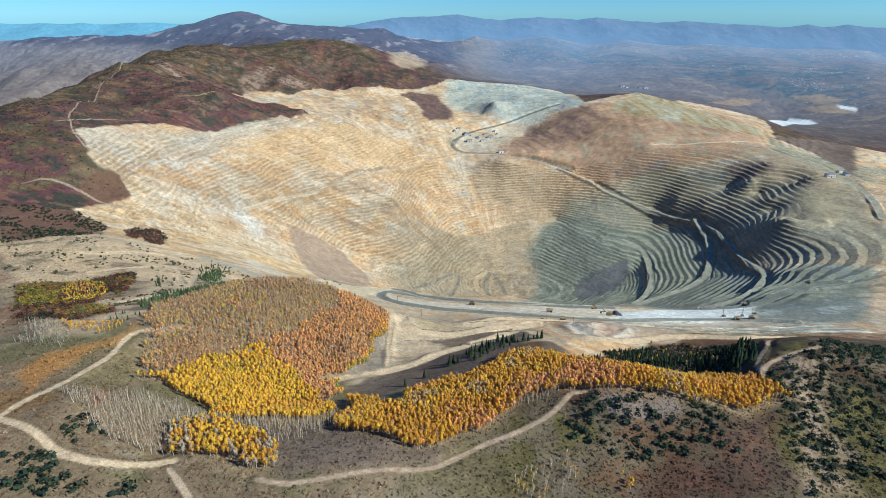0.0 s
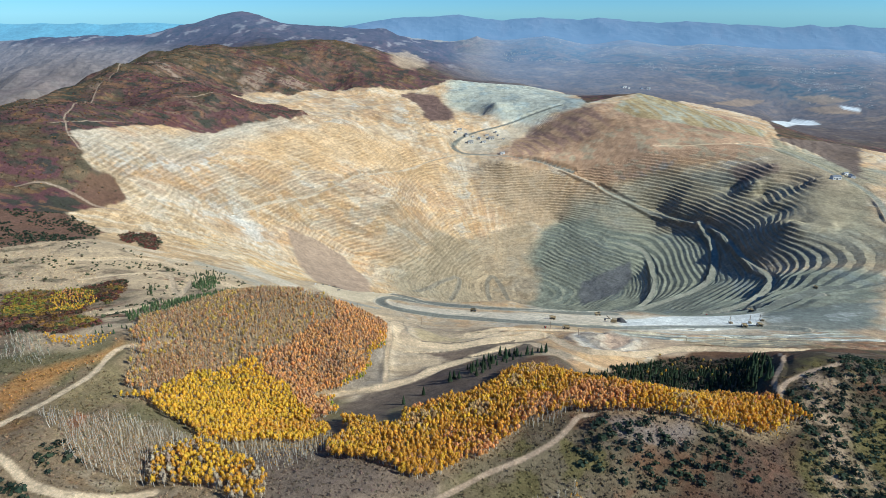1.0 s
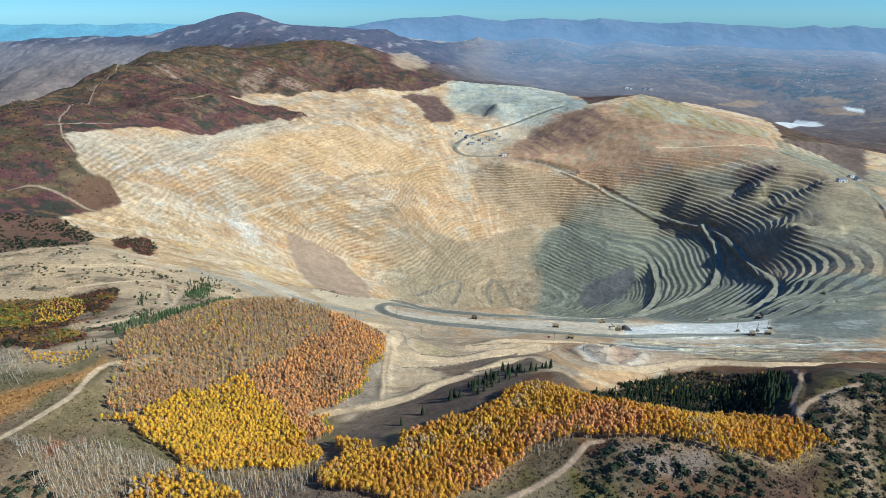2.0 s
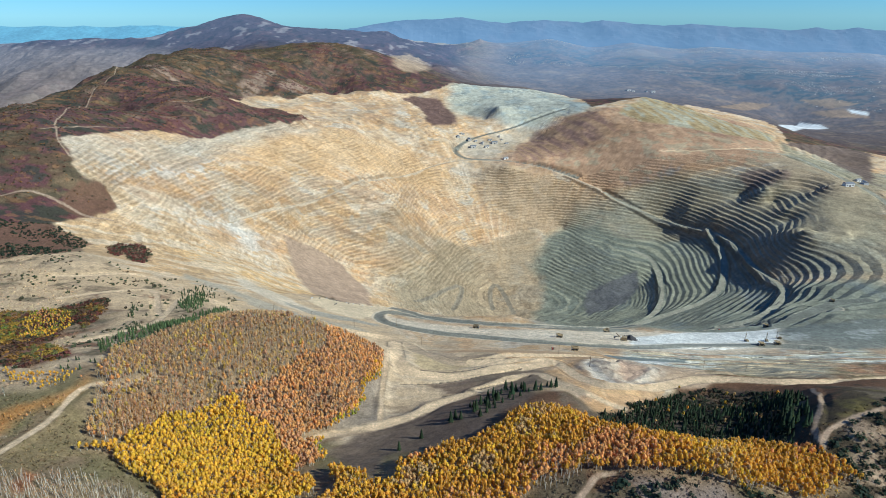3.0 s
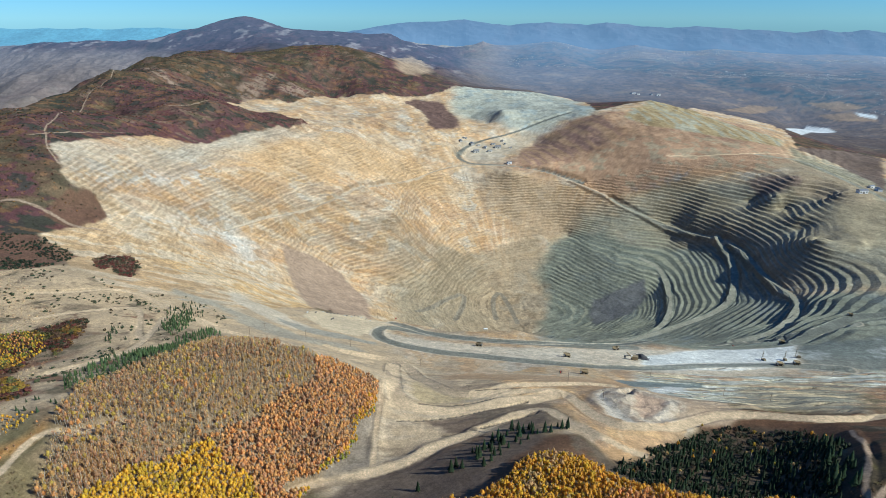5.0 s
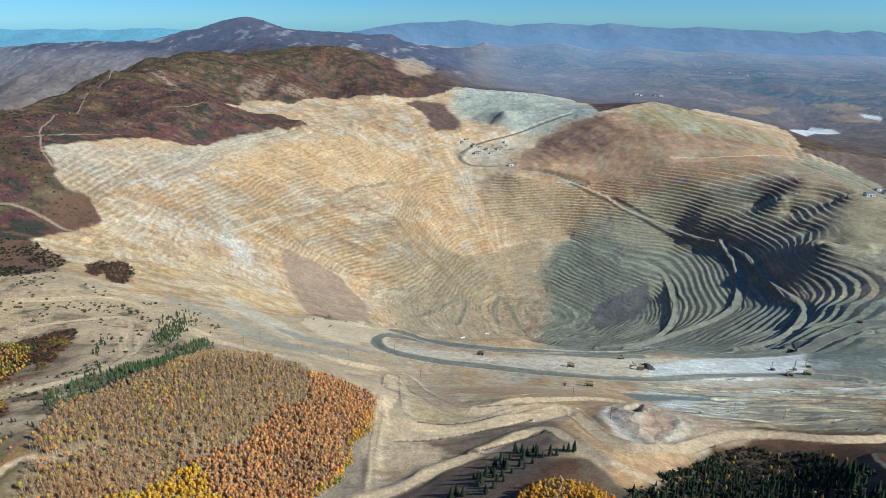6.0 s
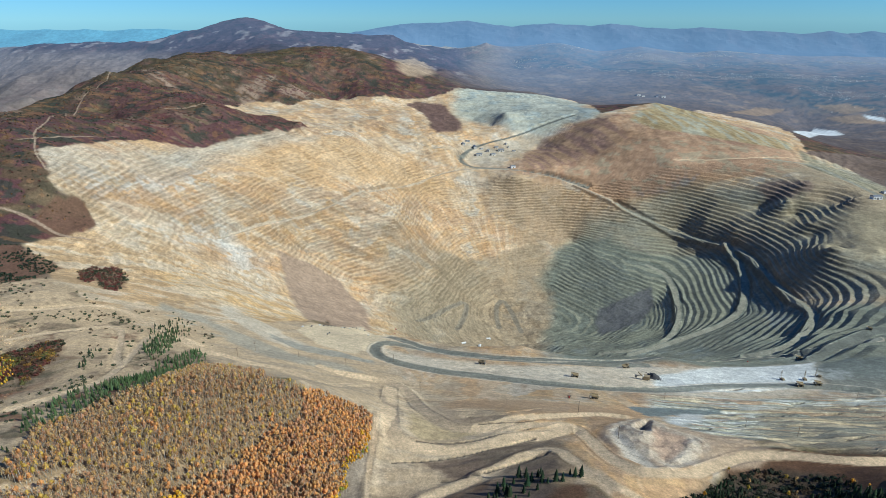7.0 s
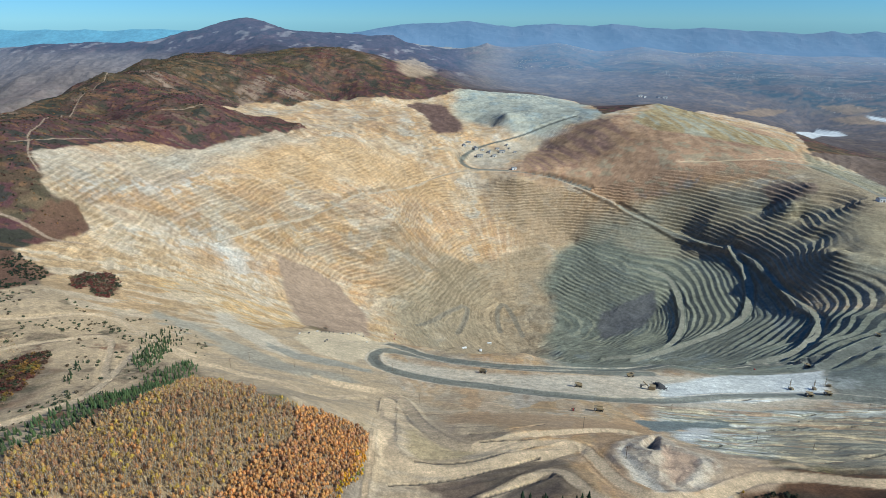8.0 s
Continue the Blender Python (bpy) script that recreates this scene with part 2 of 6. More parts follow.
zone("bare_aspens", [(-223, 401), (-212, 419), (-192, 448), (-190, 512), (-193, 551), (-114, 469), (-90, 469), (-80, 440), (-109, 412), (-119, 379), (-122, 364), (-129, 370), (-138, 360), (-147, 342), (-158, 324), (-167, 306), (-178, 301), (-195, 330)])
zone("orange_aspens", [(-122, 364), (-119, 379), (-109, 412), (-80, 440), (-90, 469), (-50, 480), (-45, 451), (-64, 401), (-75, 371), (-75, 328), (-80, 312), (-94, 335), (-107, 352)])
zone("gold_aspens", [(-181, 289), (-175, 295), (-166, 302), (-158, 324), (-147, 342), (-138, 360), (-129, 370), (-115, 361), (-104, 348), (-94, 337), (-81, 315), (-65, 272), (-76, 265), (-89, 266), (-104, 257), (-112, 258), (-128, 277), (-145, 280), (-157, 283), (-167, 284)])
zone("gold_low", [(-137, 245), (-124, 255), (-100, 245), (-79, 226), (-76, 205), (-89, 206), (-105, 215), (-127, 224)])
zone("grey_trunks", [(-201, 257), (-176, 261), (-150, 268), (-130, 262), (-114, 253), (-133, 243), (-127, 222), (-145, 228), (-168, 237)])
zone("amber_aspens", [(-64, 297), (-53, 250), (-36, 243), (-25, 237), (-19, 228), (-1, 230), (4, 232), (13, 244), (25, 251), (36, 263), (45, 275), (56, 276), (68, 277), (87, 274), (99, 273), (122, 269), (143, 264), (159, 265), (185, 272), (197, 280), (189, 293), (188, 302), (178, 317), (154, 327), (124, 299), (102, 307), (89, 321), (78, 355), (55, 361), (37, 348), (20, 321), (2, 323), (-12, 311), (-27, 306), (-31, 280), (-41, 285), (-54, 305), (-67, 315)])
zone("conifers", [(93, 359), (124, 381), (171, 423), (178, 386), (235, 422), (240, 395), (202, 339), (181, 310), (141, 314), (108, 335)])
zone("conifer_edge", [(-32, 329), (2, 363), (34, 403), (78, 415), (77, 397), (52, 390), (27, 361), (-10, 357)])
zone("left_conifers", [(-248, 424), (-243, 466), (-232, 512), (-233, 580), (-231, 621), (-209, 581), (-192, 511), (-190, 446), (-208, 418), (-225, 396)])
zone("left_shrubs", [(-263, 573), (-283, 641), (-281, 677), (-249, 605), (-244, 560)])
zone("left_gold", [(-416, 516), (-394, 528), (-356, 492), (-315, 426), (-347, 427)])
zone("left_rust", [(-240, 287), (-238, 311), (-222, 322), (-214, 345), (-208, 362), (-208, 340), (-218, 309), (-220, 279), (-221, 262)])
zone("scrub_right", [(69, 264), (94, 277), (130, 272), (157, 260), (149, 236), (118, 236), (77, 231), (62, 244)])
zone("scrub_far_right", [(200, 307), (237, 336), (335, 384), (205, 210), (173, 209), (177, 239), (186, 274)])
zone("tan_right", [(192, 288), (218, 315), (241, 325), (256, 319), (233, 292), (212, 274), (201, 248), (188, 220), (187, 210), (170, 208), (182, 239), (188, 263)])
zone("shrub_left", [(-186, 232), (-181, 241), (-162, 231), (-157, 217), (-171, 216)])
zone("shrub_low_left", [(-197, 209), (-185, 214), (-155, 200), (-134, 210), (-126, 190), (-179, 183)])
zone("red_patch", [(-616, 943), (-618, 1014), (-595, 1043), (-557, 1009), (-570, 939)])
zone("left_scrub", [(-657, 833), (-581, 879), (-502, 835), (-493, 746), (-544, 673)])
zone("grey_meadow", [(-91, 254), (-61, 266), (-27, 245), (-23, 229), (4, 234), (-1, 220), (-25, 217), (-37, 212), (-71, 202), (-76, 207), (-79, 226)])
zone("green", [(273, 1661), (312, 1757), (375, 1795), (457, 1786), (572, 1657), (709, 1608), (756, 1542), (710, 1203), (824, 1031), (596, 736), (286, 812), (130, 786), (254, 1517)])
zone("olive", [(375, 1795), (468, 1850), (672, 1850), (896, 1753), (1242, 2149), (1226, 1925), (1459, 1876), (824, 1031), (710, 1203), (756, 1542), (572, 1657), (457, 1786)])
zone("blue_patch", [(543, 1925), (658, 1994), (740, 2027), (804, 1943), (715, 1881), (595, 1885)])
zone("rust_wall", [(106, 2003), (381, 1966), (537, 1854), (412, 1820), (288, 1766), (180, 1697), (134, 1791), (102, 1876)])
zone("drab_floor", [(-169, 1303), (-76, 1499), (12, 1585), (90, 1556), (157, 1430), (12, 1278), (-58, 857), (-148, 1143)])
zone("talus", [(-360, 1287), (-298, 1327), (-248, 1324), (-169, 1211), (-142, 1083), (-155, 843), (-202, 904), (-291, 1106)])
zone("white_slide", [(-456, 1223), (-440, 1258), (-371, 1200), (-293, 1045), (-287, 959), (-378, 1093)])
zone("white_streaks", [(-541, 1058), (-509, 1129), (-506, 1226), (-490, 1281), (-477, 1206), (-474, 1090), (-510, 1028), (-538, 988)])
zone("bluish_band", [(-628, 1108), (-612, 1217), (-554, 1368), (-522, 1349), (-549, 1261), (-595, 1159), (-599, 1075)])
zone("orange_band", [(-432, 909), (-408, 970), (-349, 970), (-314, 981), (-250, 998), (-182, 1036), (-197, 867), (-235, 803), (-294, 847), (-376, 869)])
zone("orange_wall", [(-547, 1524), (-405, 1753), (-326, 1846), (-173, 2003), (-61, 1948), (12, 1903), (-56, 1812), (-151, 1733), (-229, 1600), (-344, 1593), (-466, 1471)])
zone("pale_brow", [(-685, 1137), (-645, 1315), (-564, 1578), (-413, 1786), (-468, 1634), (-563, 1391), (-640, 1195), (-647, 1088)])
zone("brown_dump", [(1223, 2190), (1530, 2567), (1651, 2321), (1171, 1623), (1315, 2065)])
zone("tan_flat", [(823, 1371), (913, 1492), (983, 1531), (1070, 1478), (926, 1270), (846, 1290)])
zone("white_pond", [(1857, 3376), (2123, 3645), (2209, 3569), (2201, 3476), (2030, 3426), (1571, 2840)])
zone("city", [(453, 4850), (2211, 4919), (3252, 4716), (2604, 3672), (2134, 3866), (1660, 4032), (1165, 4245), (408, 4325)])
zone("far_scar", [(-346, 3672), (-272, 4032), (-154, 3803), (-98, 3297), (-161, 2989), (-256, 3017)])
zone("near_clearing", [(-74, 337), (-78, 381), (-69, 411), (-52, 451), (-64, 743), (-17, 632), (50, 474), (87, 476), (62, 441), (36, 412), (6, 396), (-29, 379), (-55, 335)])
zone("brown_field", [(-14, 436), (5, 440), (30, 449), (54, 462), (75, 467), (58, 442), (39, 427), (22, 419), (2, 415)])
zone("grey_field", [(-82, 368), (-75, 392), (-66, 425), (-56, 443), (-46, 447), (-45, 415), (-44, 382), (-64, 371)])
zone("mound", [(115, 486), (149, 525), (167, 537), (162, 481), (175, 471), (176, 460), (157, 432), (133, 414), (117, 415), (111, 433), (110, 461)])
zone("pale_rim", [(-104, 831), (-53, 786), (81, 755), (238, 786), (506, 849), (429, 722), (263, 663), (74, 689), (-62, 729)])
zone("rim_white", [(246, 748), (370, 822), (502, 843), (442, 745), (314, 701), (230, 681)])
zone("overlook", [(-198, 818), (-200, 928), (-157, 1080), (-82, 873), (-92, 805), (-114, 752), (-156, 764)])
zone("strips", [(212, 663), (299, 673), (523, 716), (570, 640), (430, 500), (300, 455), (244, 462), (191, 460), (183, 502), (178, 544), (261, 612), (166, 595)])
zone("bare_fringe", [(-223, 393), (-215, 405), (-205, 414), (-188, 406), (-182, 374), (-204, 368)])
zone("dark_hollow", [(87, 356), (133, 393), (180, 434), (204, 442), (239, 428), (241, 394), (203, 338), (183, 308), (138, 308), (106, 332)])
zone("tan_bank", [(-481, 663), (-432, 680), (-373, 717), (-324, 752), (-231, 685), (-231, 608), (-279, 616), (-254, 518), (-250, 440), (-251, 393), (-266, 386), (-289, 414), (-283, 446), (-284, 498), (-301, 557), (-360, 585), (-412, 570)])
zone("grey_shelf", [(502, 843), (562, 837), (697, 863), (579, 714), (429, 711)])
zone("pale_copse", [(26, 203), (40, 227), (56, 233), (62, 226), (52, 204), (29, 202)])
zone("gold_copse", [(74, 213), (83, 223), (93, 220), (87, 208), (71, 206)])
zone("amber_fringe", [(126, 275), (146, 272), (185, 284), (197, 275), (181, 264), (151, 262), (129, 261)])
zone("trunk_fringe", [(-135, 253), (-113, 257), (-92, 258), (-70, 267), (-58, 270), (-57, 246), (-68, 232), (-78, 231), (-100, 246), (-125, 252)])
zone("left_mixed", [(-383, 534), (-382, 559), (-343, 534), (-314, 491), (-304, 455), (-331, 463)])
zone("left_grey", [(-312, 382), (-277, 364), (-257, 349), (-239, 332), (-235, 322), (-247, 314), (-261, 316)])
zone("left_gold_b", [(-278, 373), (-253, 359), (-228, 356), (-220, 361), (-218, 346), (-228, 338), (-249, 344)])
zone("left_red", [(-306, 429), (-278, 422), (-239, 388), (-258, 374), (-285, 394)])
zone("tall_firs", [(202, 356), (230, 400), (230, 381), (213, 343), (198, 320), (187, 323)])
zone("hill_back", [(-235, 615), (-254, 717), (-229, 871), (-151, 1045), (-66, 733), (-50, 599), (-52, 484), (-80, 473), (-118, 480), (-204, 576)])
zone("grey_band", [(-352, 775), (-291, 761), (-249, 734), (-212, 717), (-164, 698), (-115, 693), (-89, 680), (-109, 663), (-149, 646), (-196, 656), (-231, 680), (-268, 696), (-334, 731)])
zone("pale_band", [(-298, 857), (-248, 820), (-201, 782), (-166, 764), (-181, 716), (-211, 731), (-249, 768), (-285, 799)])
zone("orange_ground", [(-3, 581), (40, 588), (84, 584), (132, 580), (151, 557), (148, 537), (105, 516), (63, 511), (27, 533), (5, 542)])
zone("wet_flat", [(164, 589), (212, 608), (266, 621), (265, 610), (202, 573), (168, 547), (165, 565)])
zone("white_pile", [(187, 553), (216, 587), (241, 599), (219, 560), (187, 519), (175, 521)])
zone("dark_ground", [(28, 417), (23, 449), (41, 458), (64, 468), (75, 473), (79, 458), (84, 430), (81, 405)])
zone("bank_brown", [(-42, 565), (1, 555), (17, 505), (24, 481), (5, 485), (-19, 506)])
zone("grey_line", [(-216, 766), (-172, 748), (-127, 748), (-85, 733), (-87, 722), (-128, 726), (-171, 722), (-208, 743)])
zone("red_clump", [(-451, 820), (-471, 869), (-451, 881), (-422, 841), (-403, 784), (-417, 779)])
zone("red_clump_b", [(-482, 837), (-479, 871), (-454, 837), (-443, 791), (-461, 801)])
zone("red_slope", [(-353, 553), (-353, 584), (-345, 601), (-324, 565), (-304, 515), (-303, 490)])
zone("dark_spur", [(-195, 2677), (-145, 2728), (-23, 2734), (-19, 2332), (-71, 2321), (-108, 2543)])
zone("ridge_scar", [(-1041, 2179), (-1030, 2205), (-899, 2080), (-870, 1994), (-961, 2085)])
zone("ridge_scar_b", [(-731, 2099), (-761, 2404), (-719, 2640), (-685, 2427), (-688, 2289), (-710, 2169)])
zone("ridge_scar_c", [(-654, 2427), (-639, 2585), (-554, 2603), (-553, 2399), (-608, 2371)])
zone("far_field", [(1554, 3553), (1836, 3776), (2022, 3803), (1763, 3612)])
zone("far_field_b", [(2209, 3839), (2422, 3857), (2546, 3776), (2362, 3741)])
zone("far_field_c", [(2224, 3724), (2418, 3724), (2529, 3646), (2499, 3595), (2308, 3638)])
zone("rim_olive", [(1234, 2231), (1221, 1989), (1169, 1685), (1084, 1464), (922, 1240), (944, 1420), (1078, 1709), (1076, 1898)])
zone("rust_upper", [(300, 2041), (487, 2060), (572, 2114), (935, 2085), (1099, 2036), (928, 1829), (683, 1863), (439, 1898)])
zone("pit_tan", [(-33, 1600), (274, 1774), (304, 1689), (260, 1513), (250, 1343), (82, 833), (-12, 1153)])
zone("left_brush", [(-421, 524), (-402, 540), (-370, 549), (-357, 586), (-346, 592), (-317, 532), (-317, 486), (-285, 428), (-242, 393), (-257, 372), (-285, 378), (-313, 384)])
zone("left_meadow", [(-210, 293), (-207, 312), (-201, 345), (-195, 353), (-180, 308), (-182, 276), (-189, 265)])

zone("yellow_flat", [(-27, 504), (-19, 530), (-9, 498), (5, 483), (21, 478), (11, 466), (-6, 462), (-17, 462), (-24, 475)])
zone("dark_bank", [(-71, 337), (-59, 359), (-36, 376), (-10, 388), (20, 398), (49, 422), (71, 428), (58, 385), (34, 357), (17, 335), (2, 335), (-13, 332), (-32, 328), (-35, 295), (-48, 311), (-63, 332)])
zone("grey_notch", [(40, 289), (52, 291), (68, 290), (69, 278), (59, 269), (48, 266), (41, 272)])
zone("gold_finger", [(-136, 281), (-125, 280), (-113, 259), (-116, 252), (-125, 262)])
zone("rust_meadow", [(-173, 307), (-183, 330), (-180, 344), (-169, 347), (-158, 332), (-163, 318)])
zone("rust_patch", [(-185, 257), (-189, 269), (-183, 267), (-177, 257), (-179, 252)])
zone("mound_lane", [(116, 479), (125, 487), (118, 471), (121, 455), (126, 429), (126, 416), (118, 416), (113, 434), (113, 463)])
zone("mound_white", [(165, 468), (173, 470), (165, 454), (148, 426), (133, 418), (132, 428), (153, 447)])
zone("mound_hole", [(137, 489), (160, 526), (140, 476), (135, 478)])
zone("mound_face", [(147, 483), (158, 477), (165, 468), (154, 450), (136, 432), (137, 454)])
zone("gold_edge", [(-46, 457), (-43, 441), (-62, 396), (-72, 367), (-72, 325), (-77, 328), (-77, 371), (-66, 403)])
zone("red_brush", [(158, 261), (185, 267), (179, 242), (163, 208), (96, 210), (110, 228), (134, 242)])
zone("grey_scree", [(76, 270), (86, 273), (126, 270), (128, 261), (93, 251), (76, 254)])
zone("left_firs", [(-239, 371), (-235, 384), (-216, 375), (-219, 363), (-229, 361)])
zone("bank_firs", [(-301, 670), (-302, 721), (-277, 700), (-252, 628), (-254, 589), (-265, 572)])
zone("bank_firs_b", [(-308, 569), (-305, 583), (-273, 525), (-276, 512)])
zone("red_face", [(257, 2239), (364, 2434), (464, 2453), (569, 2448), (591, 2276), (604, 2169), (499, 2115), (379, 2070), (303, 2030), (245, 2042)])
zone("rust_slope", [(372, 2025), (581, 2149), (782, 2185), (942, 2102), (1151, 2133), (1086, 1947), (946, 1808), (784, 1923), (660, 1894), (499, 1926)])
zone("plum_slope", [(872, 1777), (934, 1768), (972, 1713), (963, 1667), (901, 1652), (872, 1708)])
zone("white_pond_b", [(2440, 3726), (2537, 3669), (2509, 3622), (2442, 3677)])
zone("pale_green", [(510, 1516), (551, 1489), (535, 1384), (494, 1287), (426, 1242), (372, 1219), (374, 1264), (450, 1351), (498, 1415)])
zone("fine_benches", [(300, 1720), (420, 1860), (640, 1700), (690, 1560), (690, 1400), (660, 1270), (540, 1200), (380, 1180), (300, 1300), (270, 1500)])
zone("strip_edge", [(307, 622), (378, 670), (477, 671), (306, 463), (284, 474), (256, 482), (218, 471)])
track("lower_track", 1.7, [(-82, 203), (-70, 200), (-61, 202), (-46, 206), (-37, 209), (-22, 212), (-6, 215), (4, 224), (19, 237), (34, 245), (49, 253), (60, 261), (67, 269), (71, 274), (79, 275)])
track("ridge_track", 2.24, [(-215, 235), (-215, 246), (-213, 256), (-209, 273), (-207, 295), (-205, 314), (-208, 330), (-207, 344), (-201, 351), (-197, 346), (-188, 355), (-178, 371)])
track("loop_track", 2.4, [(-213, 232), (-201, 227), (-188, 221), (-178, 214), (-169, 209), (-158, 206), (-147, 208), (-135, 212), (-125, 216)])
track("spur_track", 1.6, [(-124, 210), (-115, 200), (-107, 191)])
track("right_track", 1.7, [(194, 303), (202, 314), (209, 319), (225, 327), (240, 332), (247, 334)])
track("hill_track", 3.5, [(-686, 930), (-675, 957), (-652, 963), (-606, 957), (-575, 948), (-544, 966)])
track("hill_track_b", 1.6, [(-738, 1175), (-689, 1096), (-651, 1060)])
track("town_road", 9, [(433, 1957), (305, 2008), (151, 2046), (48, 2041), (23, 2139), (125, 2332), (270, 2438), (383, 2514), (497, 2561)])
track("haul_loop", 8, [(488, 716), (429, 738), (328, 731), (211, 675), (122, 673), (36, 709), (-33, 726), (-74, 748), (-93, 777), (-95, 829), (-71, 843), (5, 812), (75, 782), (181, 790), (257, 803)])
track("haul_top", 8, [(-82, 873), (5, 812), (117, 788), (270, 839), (455, 972), (532, 896), (642, 924)])
track("bench_road_a", 9, [(679, 975), (570, 896), (525, 909)])
track("pit_loop", 7, [(-68, 1275), (5, 1417), (41, 1481), (43, 1430), (18, 1318)])
track("pit_loop_b", 7, [(120, 1401), (117, 1502), (138, 1545), (157, 1506), (173, 1388)])
track("ramp_right", 8, [(985, 1975), (1126, 1948), (1092, 1669), (1085, 1440), (1017, 1287)])
track("shelf_road", 5, [(-133, 663), (-109, 655), (-81, 656), (-58, 653), (-41, 628), (-26, 573), (-17, 531), (-5, 501), (9, 484), (25, 482), (45, 485), (65, 488), (84, 489), (95, 483), (98, 463), (101, 435), (106, 419), (116, 410), (129, 412), (148, 418), (166, 434), (182, 445), (200, 453), (222, 454), (246, 447), (267, 442), (300, 448), (345, 472), (400, 505)])
track("lower_curve", 7, [(-54, 622), (-46, 540), (-40, 481), (-34, 461), (-24, 452), (-9, 449), (16, 454), (42, 463), (63, 473), (83, 482)])
track("side_track", 2.0, [(-48, 489), (-45, 453), (-45, 422), (-42, 382)])
track("dirt_road", 4.2, [(-84, 356), (-77, 364), (-67, 368), (-31, 377), (-10, 394), (26, 417), (49, 435), (70, 450), (80, 415), (89, 393), (101, 381), (115, 375)])
track("wall_ramp", 4.5, [(-453, 1220), (-382, 1384), (-277, 1527), (-180, 1697), (-61, 1948), (70, 2051), (332, 2013), (509, 1885)])
track("main_ramp", 7, [(509, 1885), (641, 1741), (715, 1627), (756, 1542), (717, 1303), (706, 1159), (631, 1060), (556, 977), (480, 970)])
track("ramp_mid", 7, [(730, 1604), (718, 1471), (654, 1315), (585, 1240), (457, 1178), (351, 1127)])
track("ramp_low", 6, [(529, 1608), (570, 1534), (515, 1300), (420, 1167), (305, 1164)])
track("bench_road", 8, [(726, 968), (664, 966), (578, 913), (513, 861)])
track("bank_road", 3.6, [(-267, 438), (-258, 454), (-252, 476), (-250, 496), (-256, 533), (-270, 575), (-283, 612), (-287, 639), (-270, 647), (-238, 635)])
track("bank_road_b", 3.2, [(-389, 591), (-375, 612), (-352, 632), (-336, 650), (-319, 644), (-302, 614), (-280, 569), (-260, 539)])
track("bank_track", 3.0, [(-440, 658), (-408, 676), (-384, 710), (-352, 711), (-315, 680), (-290, 659), (-274, 654)])
track("bank_track_b", 4.0, [(-270, 647), (-231, 619), (-201, 609), (-166, 597), (-134, 588), (-106, 556), (-81, 625)])
track("crest_path", 1.6, [(-742, 1178), (-794, 1297), (-961, 1673), (-1009, 1930), (-1069, 2174)])
track("ridge_cut", 1.6, [(-723, 1631), (-675, 1654), (-641, 1717)])
track("ridge_cut_b", 1.6, [(-743, 1140), (-718, 1231), (-699, 1381)])
track("upper_road", 4, [(710, 1989), (819, 1971), (940, 1971), (1094, 2027), (1153, 2032), (1280, 2022)])
track("upper_strip", 4, [(23, 483), (45, 493), (72, 507), (100, 522), (130, 533), (142, 529)])
# ditch lines: thin dark lines painted for the shaded cut banks
track("ditch_shade_f", 0.9, [(25, 489), (45, 492), (65, 493), (82, 504)])
track("right_track_b", 1.5, [(255, 404), (229, 359), (214, 338), (204, 326), (198, 316), (196, 307)])
track("ditch_shade_a", 1.1, [(-18, 457), (-2, 458), (20, 462), (35, 469), (60, 483)])
track("ditch_shade_b", 1.0, [(-32, 432), (-12, 438), (16, 445), (42, 457), (62, 469)])
track("ditch_shade_c", 1.0, [(-1, 414), (18, 415), (39, 425), (57, 435)])
track("ditch_shade_d", 1.2, [(18, 509), (39, 508), (49, 511), (78, 541)])
track("ditch_shade_s0", 0.8, [(335, 707), (359, 716), (380, 721)])
track("ditch_shade_s1", 1.1, [(310, 707), (325, 712), (343, 722)])
track("ditch_shade_s2", 0.8, [(373, 622), (391, 628), (412, 637)])
track("ditch_shade_s3", 1.1, [(279, 596), (291, 601), (307, 609)])
track("ditch_shade_s4", 0.8, [(235, 507), (243, 511), (255, 519)])
track("ditch_shade_s5", 1.1, [(182, 509), (198, 517), (218, 531)])
track("ditch_shade_s6", 0.8, [(204, 503), (222, 510), (244, 522)])
track("ditch_shade_s7", 1.1, [(234, 481), (250, 484), (268, 491)])
track("ditch_shade_s8", 0.8, [(359, 595), (377, 599), (400, 609)])
track("ditch_shade_s9", 1.1, [(344, 562), (364, 568), (391, 580)])
track("ditch_shade_s10", 0.8, [(345, 612), (361, 616), (382, 626)])
track("ditch_shade_s11", 1.1, [(366, 667), (379, 670), (396, 678)])
track("ditch_shade_s12", 0.8, [(393, 649), (407, 653), (424, 661)])
track("ditch_shade_s13", 1.1, [(302, 504), (313, 507), (328, 516)])
track("ditch_shade_s14", 0.8, [(240, 553), (255, 560), (273, 569)])

ITEMS = {}


def spot_of(name, places):
    ITEMS[name] = places


spot_of("haul_truck", [(42, 759), (225, 782), (146, 717), (502, 875), (662, 968), (415, 734), (437, 736), (142, 618)])
spot_of("drill_rig", [(409, 759), (435, 757), (457, 766)])
spot_of("shovel", [(232, 731)])
spot_of("car", [(-193, 917), (-189, 924), (-188, 948), (-185, 957), (-184, 979), (-177, 1002), (-174, 1005), (-168, 1017), (-167, 1041), (-162, 1050), (-157, 1055), (-148, 1048), (-114, 875), (-163, 837), (-164, 853), (-200, 851), (-193, 871)])
spot_of("digger", [(-104, 1151), (-102, 1111), (117, 613), (436, 885)])
spot_of("town_house", [(61, 2284), (86, 2252), (109, 2247), (133, 2236), (165, 2284), (180, 2252), (212, 2311), (148, 2205), (204, 2343), (98, 2190), (228, 2268), (44, 2247)])
